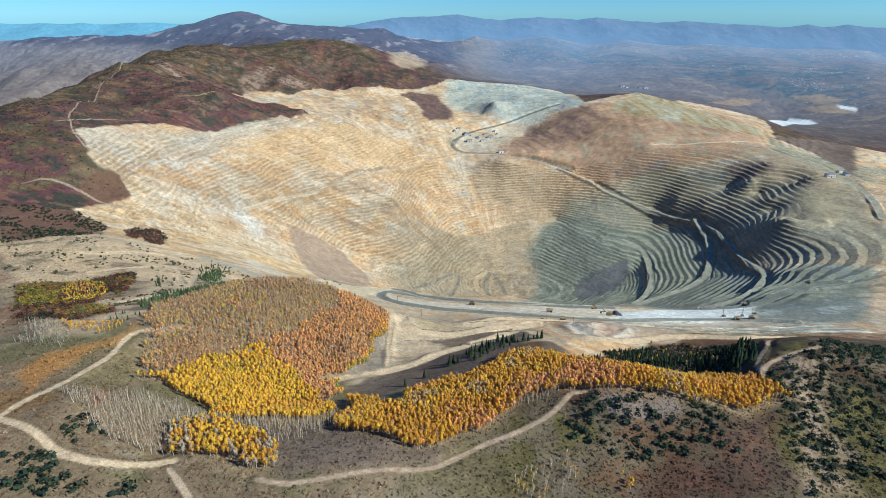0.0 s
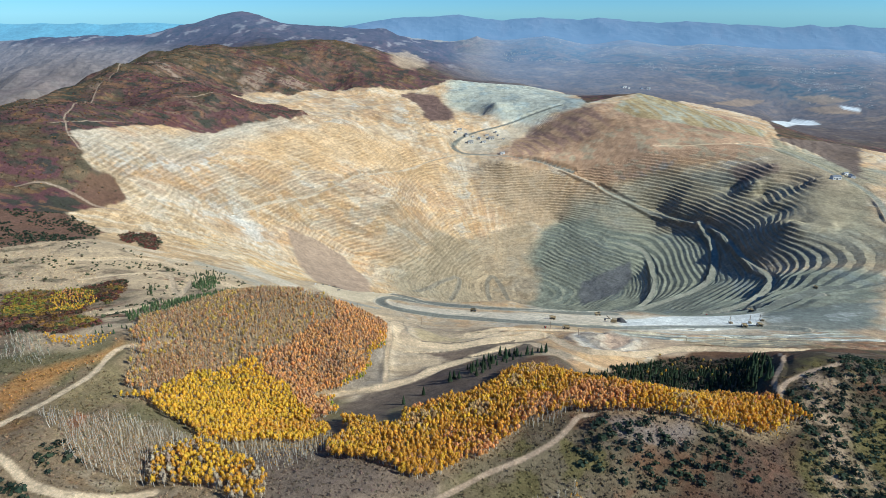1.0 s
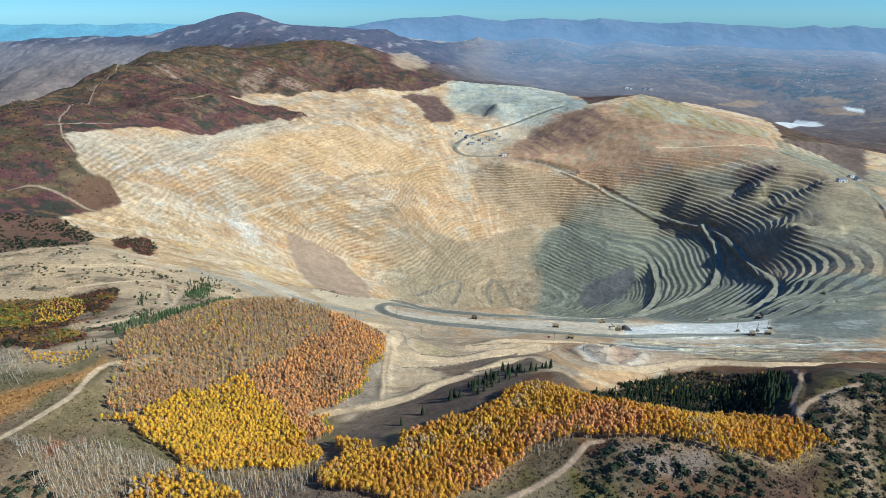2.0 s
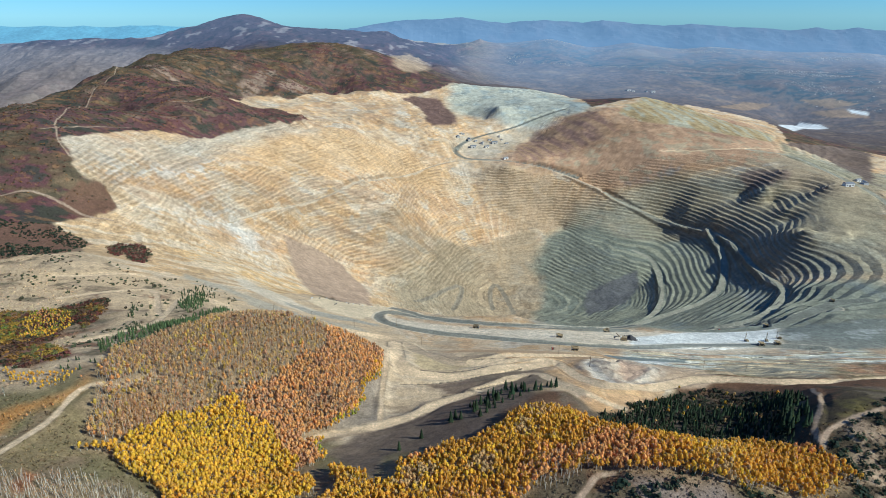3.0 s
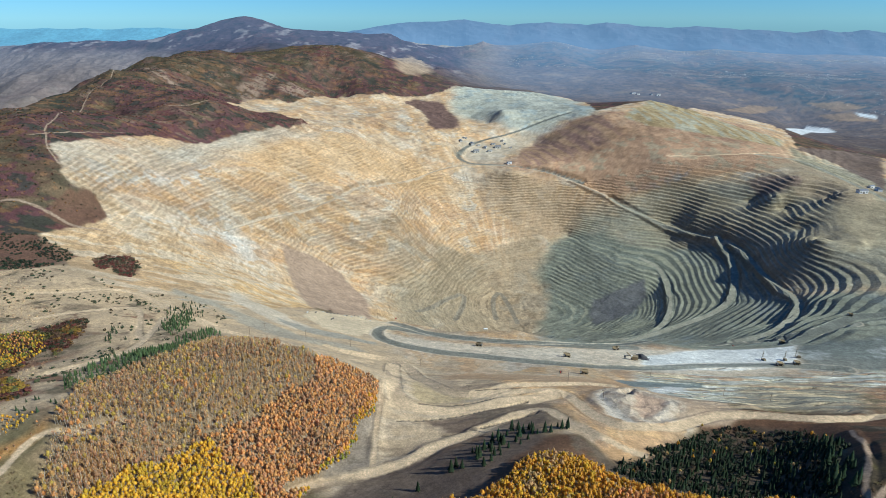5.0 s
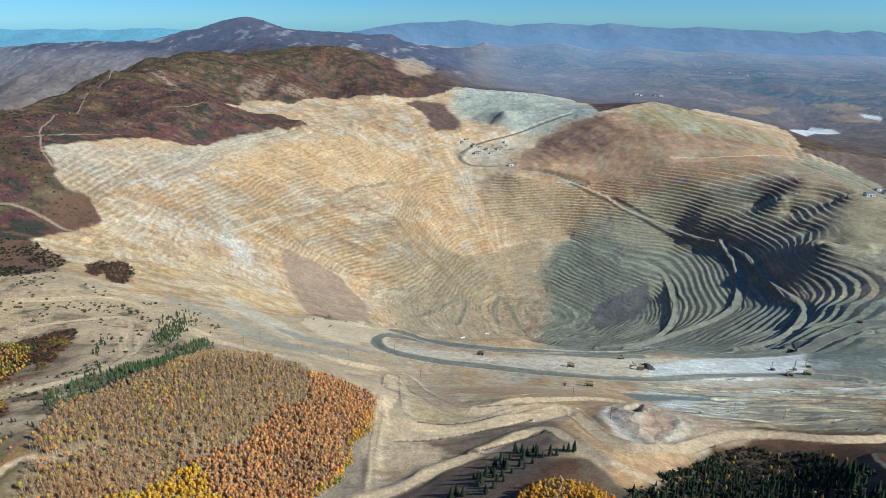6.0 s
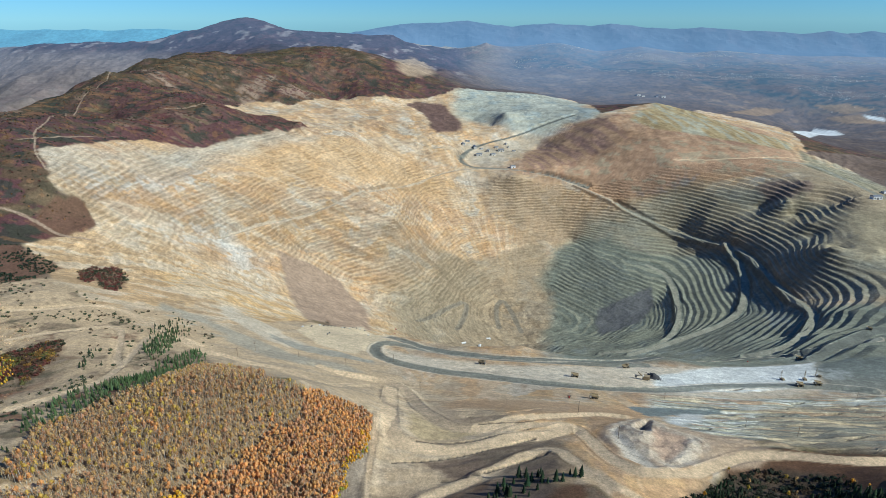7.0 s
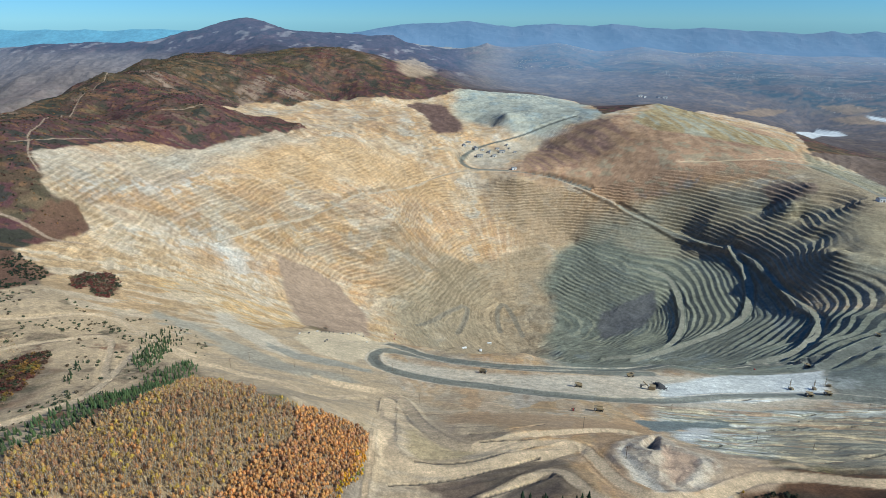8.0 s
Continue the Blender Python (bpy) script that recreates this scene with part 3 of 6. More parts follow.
spot_of("plant_house", [(1112, 3759), (1134, 3741), (1219, 3750), (1254, 3741), (1147, 1661), (1127, 1604), (1046, 1549), (204, 2051)])
spot_of("pit_shed", [(31, 1237), (66, 1252), (89, 1315)])
spot_of("power_pole", [(-198, 666), (-195, 613), (-158, 680), (-110, 689), (-64, 743), (-26, 629), (-135, 1111), (106, 532), (222, 647), (252, 551), (274, 518), (447, 686), (116, 462)])
spot_of("shaded_bank", [(247, 746)])

SPOT = np.array(SPOTS, float)
SX = SPOT[:, :2] / 100
_n = len(SPOT)
_A = np.zeros((_n + 3, _n + 3))
_A[:_n, :_n] = np.linalg.norm(SX[:, None] - SX[None], axis=2) - 0.05 * np.eye(_n)
_A[:_n, _n] = 1
_A[:_n, _n + 1:] = SX
_A[_n:, :_n] = _A[:_n, _n:].T
LIE = np.linalg.solve(_A, np.concatenate([SPOT[:, 2], np.zeros(3)]))


def lie_of_spots(x, y):
    """The smooth lie of the land through all spot heights."""
    out = np.empty(len(x))
    for i in range(0, len(x), 3000):
        u, v = x[i:i + 3000] / 100, y[i:i + 3000] / 100
        d = np.sqrt((u[:, None] - SX[:, 0]) ** 2 + (v[:, None] - SX[:, 1]) ** 2)
        out[i:i + 3000] = d @ LIE[:-3] + LIE[-3] + LIE[-2] * u + LIE[-1] * v
    return out


GX0, GY0, GSTEP, GNX, GNY = -1900.0, 60.0, 12.0, 356, 266
_gx, _gy = np.meshgrid(GX0 + GSTEP * np.arange(GNX), GY0 + GSTEP * np.arange(GNY))
LIE_GRID = lie_of_spots(_gx.ravel(), _gy.ravel()).reshape(GNY, GNX)


def cubic(f):
    """Weights of four neighbours for a smooth curve through the inner two."""
    return (-0.5 * f + f * f - 0.5 * f ** 3, 1 - 2.5 * f * f + 1.5 * f ** 3, 0.5 * f + 2 * f * f - 1.5 * f ** 3, -0.5 * f * f + 0.5 * f ** 3)


def lie(x, y):
    """The lie of the land, from a fine grid where the place is seen from near."""
    x, y = np.asarray(x, float), np.asarray(y, float)
    u, v = (x - GX0) / GSTEP, (y - GY0) / GSTEP
    near = (u > 1) & (u < GNX - 3) & (v > 1) & (v < GNY - 3)
    out = np.empty(len(x))
    if not near.all():
        out[~near] = lie_of_spots(x[~near], y[~near])
    i, j = np.floor(u[near]).astype(int), np.floor(v[near]).astype(int)
    a, b = cubic(u[near] - i), cubic(v[near] - j)
    total = 0
    for q in range(4):
        total = total + b[q] * sum(a[p] * LIE_GRID[j + q - 1, i + p - 1] for p in range(4))
    out[near] = total
    return out


DICE = np.random.default_rng(3).uniform(0, 1, 65536)


def grain(x, y, size, seed=0):
    """Smooth value noise, 0 to 1."""
    u, v = x / size + seed * 17.31, y / size - seed * 9.73
    i, j = np.floor(u).astype(np.int64), np.floor(v).astype(np.int64)
    a, b = u - i, v - j
    a, b = a * a * (3 - 2 * a), b * b * (3 - 2 * b)

    k, m = (i & 255) * 256, j & 255
    k1, m1 = ((i + 1) & 255) * 256, (j + 1) & 255
    low = DICE[k + m] * (1 - a) + DICE[k1 + m] * a
    return low + (DICE[k + m1] * (1 - a) + DICE[k1 + m1] * a - low) * b


def cloud(x, y, size, octaves=4, seed=0):
    """Fractal noise, about -1 to 1."""
    out, w = 0, 0
    for k in range(octaves):
        out = out + (2 * grain(x, y, size / 2 ** k, seed + 7 * k) - 1) * 0.55 ** k
        w += 0.55 ** k
    return out / w * 1.6


def ridged(x, y, size, octaves=4, seed=0):
    out, w = 0, 0
    for k in range(octaves):
        out = out + (1 - 2 * abs(2 * grain(x, y, size / 2 ** k, seed + 5 * k) - 1)) * 0.5 ** k
        w += 0.5 ** k
    return out / w


def inside(x, y, outline, soft):
    """1 inside the outline, 0 outside, over a soft edge of that many metres."""
    out = np.zeros(len(x))
    lo, hi = outline.min(0) - soft * 2, outline.max(0) + soft * 2
    pick = np.where((x > lo[0]) & (x < hi[0]) & (y > lo[1]) & (y < hi[1]))[0]
    px, py = x[pick], y[pick]
    odd = np.zeros(len(pick), bool)
    near = np.full(len(pick), 1e9)
    for a, b in zip(outline, np.roll(outline, -1, 0)):
        d = b - a
        if abs(d[1]) > 1e-9:
            odd ^= ((a[1] > py) != (b[1] > py)) & (px < a[0] + d[0] * (py - a[1]) / d[1])
        s = np.clip(((px - a[0]) * d[0] + (py - a[1]) * d[1]) / max(d @ d, 1e-9), 0, 1)
        near = np.minimum(near, (px - a[0] - s * d[0]) ** 2 + (py - a[1] - s * d[1]) ** 2)
    near = np.sqrt(near) * np.where(odd, 1, -1)
    t = np.clip(near / soft * 0.5 + 0.5, 0, 1)
    out[pick] = t * t * (3 - 2 * t)
    return out


def smooth_line(line, times=2):
    for _ in range(times):
        a, b = line[:-1], line[1:]
        line = np.concatenate([line[:1], np.stack([a * 0.75 + b * 0.25, a * 0.25 + b * 0.75], 1).reshape(-1, 2), line[-1:]])
    return line


def beside(x, y, line, reach):
    """Distance to a line, up to reach."""
    out = np.full(len(x), float(reach))
    lo, hi = line.min(0) - reach, line.max(0) + reach
    pick = np.where((x > lo[0]) & (x < hi[0]) & (y > lo[1]) & (y < hi[1]))[0]
    px, py = x[pick], y[pick]
    near = np.full(len(pick), float(reach) ** 2)
    for a, b in zip(line[:-1], line[1:]):
        d = b - a
        s = np.clip(((px - a[0]) * d[0] + (py - a[1]) * d[1]) / max(d @ d, 1e-9), 0, 1)
        near = np.minimum(near, (px - a[0] - s * d[0]) ** 2 + (py - a[1] - s * d[1]) ** 2)
    out[pick] = np.sqrt(near)
    return out


def step(v, a, b):
    t = np.clip((v - a) / (b - a), 0, 1)
    return t * t * (3 - 2 * t)


ROADS = {k: (w, smooth_line(l)) for k, (w, l) in TRACKS.items()}
RAMPS = ("main_ramp", "ramp_mid", "ramp_low", "ramp_right", "wall_ramp", "town_road", "bench_road", "bench_road_a")
BEDS = {}
for _k, (_w, _l) in ROADS.items():
    _h = lie(_l[:, 0].copy(), _l[:, 1].copy())
    for _ in range(6):
        _h[1:-1] = (_h[:-2] + 2 * _h[1:-1] + _h[2:]) / 4
    BEDS[_k] = _h


def bed(x, y, line, heights, reach):
    """Distance to a road's centre line, up to reach, and the road's height at the nearest point."""
    far, level = np.full(len(x), float(reach)), np.zeros(len(x))
    lo, hi = line.min(0) - reach, line.max(0) + reach
    pick = np.where((x > lo[0]) & (x < hi[0]) & (y > lo[1]) & (y < hi[1]))[0]
    if not len(pick):
        return far, level
    px, py = x[pick], y[pick]
    near, best = np.full(len(pick), float(reach) ** 2), np.zeros(len(pick))
    for a, b, h0, h1 in zip(line[:-1], line[1:], heights[:-1], heights[1:]):
        d = b - a
        s = np.clip(((px - a[0]) * d[0] + (py - a[1]) * d[1]) / max(d @ d, 1e-9), 0, 1)
        q = (px - a[0] - s * d[0]) ** 2 + (py - a[1] - s * d[1]) ** 2
        closer = q < near
        near = np.where(closer, q, near)
        best = np.where(closer, h0 + s * (h1 - h0), best)
    far[pick], level[pick] = np.sqrt(near), best
    return far, level


def zmask(x, y, name, soft=8.0, wild=None):
    """A zone with a frayed edge."""
    wild = soft * 1.2 if wild is None else wild
    out, o, rim = np.zeros(len(x)), ZONES[name], soft * 2 + wild * 1.8
    lo, hi = o.min(0) - rim, o.max(0) + rim
    pick = np.where((x > lo[0]) & (x < hi[0]) & (y > lo[1]) & (y < hi[1]))[0]
    if len(pick):
        px, py = x[pick], y[pick]
        out[pick] = inside(px + cloud(px, py, wild * 4, 3, 3) * wild, py + cloud(px, py, wild * 4, 3, 4) * wild, o, soft)
    return out


def in_parts(f, *arrays, size=24000):
    """f over long arrays, a stretch at a time."""
    n = len(arrays[0])
    return np.concatenate([f(*(a[i:i + size] for a in arrays)) for i in range(0, n, size)]) if n > size else f(*arrays)


def land(x, y):
    return in_parts(shaped, x, y)


def shaped(x, y):
    """Height of the ground at places x, y (arrays)."""
    z = lie(x, y)
    mine = inside(x, y, ZONES["mine"], 30.0)
    deep = mine * step(y, 800, 900)
    vale = step(y, 2500, 3200) * step(x - (y - 3000) * 0.15, -250, 250)
    rough = (1 - mine) * (1 - vale * 0.97) * (1 - step(y, 4740, 4800) * step(-x, 1200, 1400))
    far = step(y, 800, 1800) * step(-x, -300, 100)
    z = z + rough * (cloud(x, y, 60, 4, 11) * 2.2 + ridged(x, y, 190, 5, 12) * (2 + 22 * far * (1 - 0.6 * step(y, 2600, 2900))) + ridged(x, y, 420, 5, 13) * (26 - 17 * step(y, 4150, 4450)) * step(y, 2600, 3600) * step(-x, -600, 0) + ridged(x, y, 130, 4, 25) * 9 * step(y, 3000, 3600) * step(-x, -600, 0))
    west = step(-x, -250, 100)
    calm = 1 - 0.75 * step(x - (y - 1400) * 0.25, 380, 560)
    z = z + deep * (ridged(x, y, 180, 3, 14) * 5 * calm + cloud(x, y, 30, 3, 15) * 1.0 * calm + west * ridged(x * 0.35, y, 75, 4, 18) * 3 + step(y - x * 0.15, 1560, 1720) * step(x, 250, 420) * ridged(x, y * 0.6, 105, 3, 27) * 2)
    turned, away = np.arctan2(y - 1480, x - 160) * 700, np.hypot(x - 160, y - 1480)
    z = z + deep * west * (1 - inside(x, y, ZONES["talus"], 40)) * ridged(turned + cloud(x, y, 90, 2, 29) * 25, away * 0.3, 85, 3, 30) * 5.5 * step(away, 200, 380)
    # the quarried mound on the shelf, dug away in front
    mo = ZONES["mound"].mean(0)
    u, v = x - mo[0], y - mo[1]
    hill = np.exp(-(((u - 18) / 52) ** 2 + (v / 30) ** 2) ** 1.3)
    z = z + 6.5 * hill + 1.2 * ridged(x, y, 22, 3, 17) * hill
    lane = inside(x, y, ZONES["mound_lane"], 5)
    z = z - 1.2 * lane - 2.2 * inside(x, y, ZONES["mound_face"], 6) - 6.5 * inside(x, y, ZONES["mound_hole"], 4)
    z = z + inside(x, y, ZONES["mound"], 5) * ridged(x, y, 11, 3, 28) * 1.1 * (1 - lane)
    # low terraces, pits and scraped banks on the shelf
    rows = inside(x, y, ZONES["strips"], 14)
    clear = inside(x, y, ZONES["near_clearing"], 14)
    shelf = rows + 0.6 * clear
    z = z + shelf * cloud(x, y, 24, 3, 16) * 0.9
    dash = cloud(x * 0.16 - y * 0.12, y, 12, 3, 23)
    z = z + rows * (1.2 * step(dash, 0.15, 0.25) - 1.4 * step(-dash, 0.30, 0.36))
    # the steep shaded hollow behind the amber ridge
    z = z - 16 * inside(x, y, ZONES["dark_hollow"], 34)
    # benches cut into the pit walls
    keep = deep * (1 - inside(x, y, ZONES["talus"], 40)) * (1 - inside(x, y, ZONES["dark_pile"], 12)) * (1 - inside(x, y, ZONES["mine_town"], 60)) * (1 - inside(x, y, ZONES["red_dump"], 50) * 0.7) * (1 - inside(x, y, ZONES["white_slide"], 40) * 0.8) * (1 - inside(x, y, ZONES["tan_flat"], 30) * 0.8) * (1 - inside(x, y, ZONES["orange_band"], 50) * 0.7)
    east = step(x + cloud(x, y, 300, 2, 5) * 60 - (y - 1400) * 0.25, 440, 620)
    ruin = step(cloud(x, y, 120, 4, 21), -0.35, 0.5) * (1 - east) * 0.75
    keep = keep * (1 - ruin) * (0.8 + 0.2 * step(x, -100, 350))
    low = east * (1 - step(y - x * 0.25, 950, 1120))
    thin = inside(x, y, ZONES["fine_benches"], 40)
    for high, part, flat in ((6.6, (1 - east) * (1 - thin), 0.50), (7.6, (east - low) * (1 - thin), 0.36), (8.5, low * (1 - thin), 0.46), (4.4, thin, 0.44)):
        q = (z + (cloud(x, y, 110, 4, 6) * 2.2 * calm + cloud(x, y, 14, 2, 26) * (1.3 - 0.7 * east)) * (1 - thin)) / high
        f = q - np.floor(q)
        stair = (np.floor(q) + 0.06 * f + 0.94 * np.clip((f - flat) / (1 - flat), 0, 1)) * high - q * high
        z = z + stair * keep * part * 0.97
    q = (z + cloud(x, y, 60, 3, 7) * 1.5) / 5.0
    z = z + ((np.floor(q) + step(q - np.floor(q), 0.55, 1.0)) - q) * 5.0 * np.clip(shelf, 0, 1) * (0.6 - 0.4 * rows)
    # ramps and roads lie level across, between low berms
    for name, (w, line) in ROADS.items():
        reach = w * 1.7 + 3
        d, level = bed(x, y, line, BEDS[name], reach)
        most = 5.0 if name in RAMPS else 2.5 if name == "shelf_road" else 1.2
        # shallow trench along each painted shade line
        if name.startswith("ditch"):
            z = z - 1.2 * np.exp(-(d / w) ** 2)
            continue
        z = z + np.clip(level - z, -most, most) * (1 - step(d, w * 1.05, reach))
        z = z + min(0.09 * w, 0.35) * np.exp(-((d - w * 1.12) / (0.12 * w + 0.2)) ** 2)
    return z


# the sheet, in bands that grow coarser far off and at the sides
def band(y0, y1, grow, least, fine):
    """Rows from y0 to y1 and columns that fan out with the distance."""
    rows = [y0]
    while rows[-1] < y1:
        rows.append(rows[-1] + max(grow * rows[-1], least))
    rows[-1] = y1
    rows = np.array(rows)
    mid = np.linspace(-0.82, 0.82, fine)
    edge = 0.82 + np.geomspace(0.012, 2.2, 20)
    cols = np.concatenate([-edge[::-1], mid, edge])
    return (cols[None, :] * (rows[:, None] + 60)), np.repeat(rows[:, None], len(cols), 1)


def skirt():
    """Coarse ground under and behind the aircraft."""
    x, y = np.meshgrid(np.linspace(-2500, 2500, 60), np.concatenate([np.linspace(-2500, -200, 14), np.linspace(-100, 100, 6)]))
    return x * (y + 2600) / 2700 * (160 * 3.02 / 2500) + x * (1 - (y + 2600) / 2700), y


BANDS = [skirt(), band(100.0, 420.0, 0.0052, 0.95, 560), band(420.0, 760.0, 0.0, 1.5, 720), band(760.0, 1960.0, 0.0, 2.25, 1240), band(1960.0, 3120.0, 0.0032, 4.0, 640), band(3120.0, 5150.0, 0.0, 15.0, 460)]

def blend(c, k, colour):
    hit = np.where(k > 0.002)[0]
    if len(hit) < 0.5 * len(k):
        c = c.copy()
        c[hit] += (np.array(colour)[None, :] - c[hit]) * k[hit][:, None]
        return c
    return c + (np.array(colour)[None, :] - c) * k[:, None]


def soil(x, y, z, slope):
    """Base colour of the ground."""
    n = len(x)
    n1, n2, n3, n4 = cloud(x, y, 90, 4, 31), cloud(x, y, 26, 4, 32), cloud(x, y, 7, 3, 33), cloud(x, y, 3, 2, 34)
    c = np.tile([0.285, 0.210, 0.135], (n, 1))
    c = blend(c, step(n1 + 0.4 * n2, 0.0, 0.7) * 0.8, (0.230, 0.115, 0.068))
    c = blend(c, step(n1 * -1 + 0.6 * n2, 0.1, 0.8) * 0.7, (0.205, 0.175, 0.080))
    c = blend(c, step(n2 + 0.7 * n3, 0.25, 0.9) * 0.6, (0.36, 0.28, 0.19))
    c = blend(c, step(-n2 + 0.9 * n3, 0.3, 0.9) * 0.6, (0.085, 0.085, 0.052))
    c = blend(c, step(n4 + 0.5 * n3, 0.3, 0.9) * 0.4, (0.090, 0.070, 0.045))
    # the near western slope: brown grass with rust and olive patches
    w = step(-x - 0.15 * y, -60, 30) * (1 - step(y, 330, 400))
    c = blend(c, w * 0.75, (0.200, 0.142, 0.084))
    c = blend(c, w * step(n1 + 0.3 * n2, 0.15, 0.4) * 0.7, (0.240, 0.135, 0.058))
    c = blend(c, w * step(-n1 + 0.3 * n2, 0.2, 0.45) * 0.7, (0.155, 0.140, 0.070))
    c = blend(c, w * step(n2 + 0.4 * n3, 0.45, 0.75) * 0.6, (0.300, 0.240, 0.165))
    # the near eastern slope: darker brush
    e = step(x + 0.2 * y, 20, 100) * (1 - step(y, 430, 520))
    c = blend(c, e * 0.92, (0.130, 0.098, 0.060))
    c = blend(c, e * step(x, 110, 190) * 0.85, (0.060, 0.046, 0.029))
    c = blend(c, e * step(n1 + 0.3 * n3, 0.05, 0.3) * 0.8, (0.150, 0.078, 0.045))
    c = blend(c, e * step(-n1 + 0.3 * n3, 0.1, 0.35) * 0.8, (0.135, 0.112, 0.042))
    c = blend(c, e * step(n2 - n1 * 0.4, 0.35, 0.6) * 0.6, (0.170, 0.130, 0.095))
    # far slopes: red-brown scrub, bare strips, dark thickets
    far = step(y + np.clip(-x - 350, 0, 400), 850, 1150) * (1 - step(y, 3300, 3700))
    f1, f2 = cloud(x + z * 1.5, y, 170, 5, 35), cloud(x, y + z, 48, 5, 36)
    f3, f4 = cloud(x, y, 300, 3, 85), cloud(x * 0.6, y, 16, 3, 86)
    east_side = step(x + (3000 - y) * 0.35, -650, -350)
    c = blend(c, far * 0.9, (0.108, 0.066, 0.052))
    c = blend(c, far * step(f1 + 0.3 * f2, 0.15, 0.3) * 0.75, (0.078, 0.064, 0.036))
    c = blend(c, far * step(-f1 + 0.4 * f2, 0.2, 0.35) * 0.85, (0.112, 0.048, 0.045))
    c = blend(c, far * east_side * step(f3 + 0.4 * f2, -0.3, 0.1) * 0.8, (0.104, 0.050, 0.053))
    c = blend(c, far * step(f2 + 0.3 * f4, 0.5, 0.62) * 0.7, (0.220, 0.150, 0.105))
    c = blend(c, far * step(f2 * 0.7 + f3, 0.45, 0.6) * 0.5, (0.096, 0.084, 0.036))
    c = blend(c, far * step(-f2 + 0.4 * f4, 0.35, 0.5) * 0.8, (0.040, 0.046, 0.038))
    c = blend(c, far * step(f4 + 0.3 * n3, 0.3, 0.45) * 0.55, (0.048, 0.050, 0.034))
    c = blend(c, far * step(-f4 + 0.3 * n3, 0.45, 0.6) * 0.5, (0.220, 0.120, 0.060))
    for name in ("ridge_scar", "ridge_scar_b", "ridge_scar_c"):
        c = blend(c, zmask(x, y, name, 14, 22) * step(f4 + 0.5 * n3, -0.35, 0.1) * 0.85, (0.285, 0.205, 0.150))
    # left far mountain: violet-grey, with pale scree and a pale apron
    mt = step(y, 3200, 3700) * step(260 - x, 0, 250) * (1 - step(y, 4760, 4820))
    g1, g2 = cloud(x, y * 0.4, 60, 4, 87), cloud(x, y, 200, 4, 88)
    c = blend(c, mt, (0.062, 0.046, 0.060))
    c = blend(c, mt * step(g2, 0.1, 0.5) * 0.6, (0.092, 0.056, 0.062))
    c = blend(c, mt * step(g1 + 0.4 * g2 - 0.3 * step(y, 4300, 4600), 0.5, 0.7) * 0.6, (0.27, 0.245, 0.24))
    c = blend(c, mt * step(-g1 + 0.3 * g2, 0.3, 0.5) * 0.7, (0.036, 0.036, 0.046))
    pale = step(-x - (3800 - y) * 0.1, 1350, 1750) * step(y, 1900, 2400) * (1 - step(z, 480, 540))
    c = blend(c, pale * 0.85, (0.20, 0.17, 0.16))
    # the valley: dry fields, then the town's trees
    vale = step(y, 2600, 3200) * step(x - (y - 3000) * 0.15, -200, 250)
    v1, v2 = cloud(x * 0.35, y, 160, 4, 37), cloud(x * 0.5, y, 50, 4, 38)
    c = blend(c, vale, (0.092, 0.078, 0.080))
    c = blend(c, vale * step(v1, 0.0, 0.6) * 0.7, (0.115, 0.100, 0.100))
    c = blend(c, vale * step(v2, 0.3, 0.8) * 0.6, (0.225, 0.170, 0.120))
    c = blend(c, zmask(x, y, "city", 60, 60) * step(v2 + 0.6 * v1, -0.5, 0.1) * 0.9, (0.034, 0.058, 0.075))
    # far end washed blue-grey: haze painted into the soil
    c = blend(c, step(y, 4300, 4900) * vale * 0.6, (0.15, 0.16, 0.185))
    v3 = cloud(x * 0.5 + 90, y * 1.5, 90, 2, 89)
    c = blend(c, vale * step(y, 3000, 3300) * step(np.round(v3 * 3) % 2, 0.4, 0.6) * 0.35, (0.19, 0.135, 0.105))
    for name in ("far_field", "far_field_b", "far_field_c"):
        c = blend(c, zmask(x, y, name, 5, 4) * 0.6, (0.30, 0.20, 0.110))
    lake = step(y, 4780, 4830) * step(-x, 1350, 1550)
    c = blend(c, lake, (0.085, 0.24, 0.29))
    # bare rock of the mine
    w1, w2, w3 = cloud(x, z * 2.5 + y * 0.3, 160, 4, 41), cloud(x, z * 3 + y * 0.4, 45, 4, 42), cloud(x, y, 14, 3, 43)
    w4 = cloud(x * 0.3 + y * 0.15, z * 3.2, 22, 4, 44)
    rock = np.tile([0.470, 0.328, 0.192], (n, 1))
    level = np.floor((z + cloud(x, y, 110, 4, 6) * 2.2) / 6.6)
    s1, s2 = cloud(x * 0.30 + level * 61, y * 0.30 - level * 37, 30, 3, 44), cloud(x + level * 23, y * 0.5, 26, 4, 49)
    rock = blend(rock, step(w1, 0.0, 0.7) * 0.6, (0.480, 0.370, 0.235))
    rock = blend(rock, step(w2 - 0.3 * w1, 0.15, 0.45) * 0.7, (0.470, 0.295, 0.142))
    rock = blend(rock, step(-w2, 0.3, 0.65) * 0.5, (0.350, 0.290, 0.210))
    rock = blend(rock, step(s1, 0.15, 0.4) * 0.25, (0.360, 0.262, 0.165))
    rock = blend(rock, step(-s1, 0.2, 0.45) * 0.22, (0.520, 0.420, 0.290))
    rock = blend(rock, step(s2, 0.45, 0.7) * 0.4, (0.540, 0.475, 0.37))
    rock = blend(rock, step(w3, 0.45, 0.8) * 0.4, (0.330, 0.235, 0.150))
    # blocks of differing stone with hard edges, and wash running down the walls
    wx, wy = x + cloud(x, y, 60, 3, 92) * 26, y + z * 1.2 + cloud(x, y, 60, 3, 93) * 26
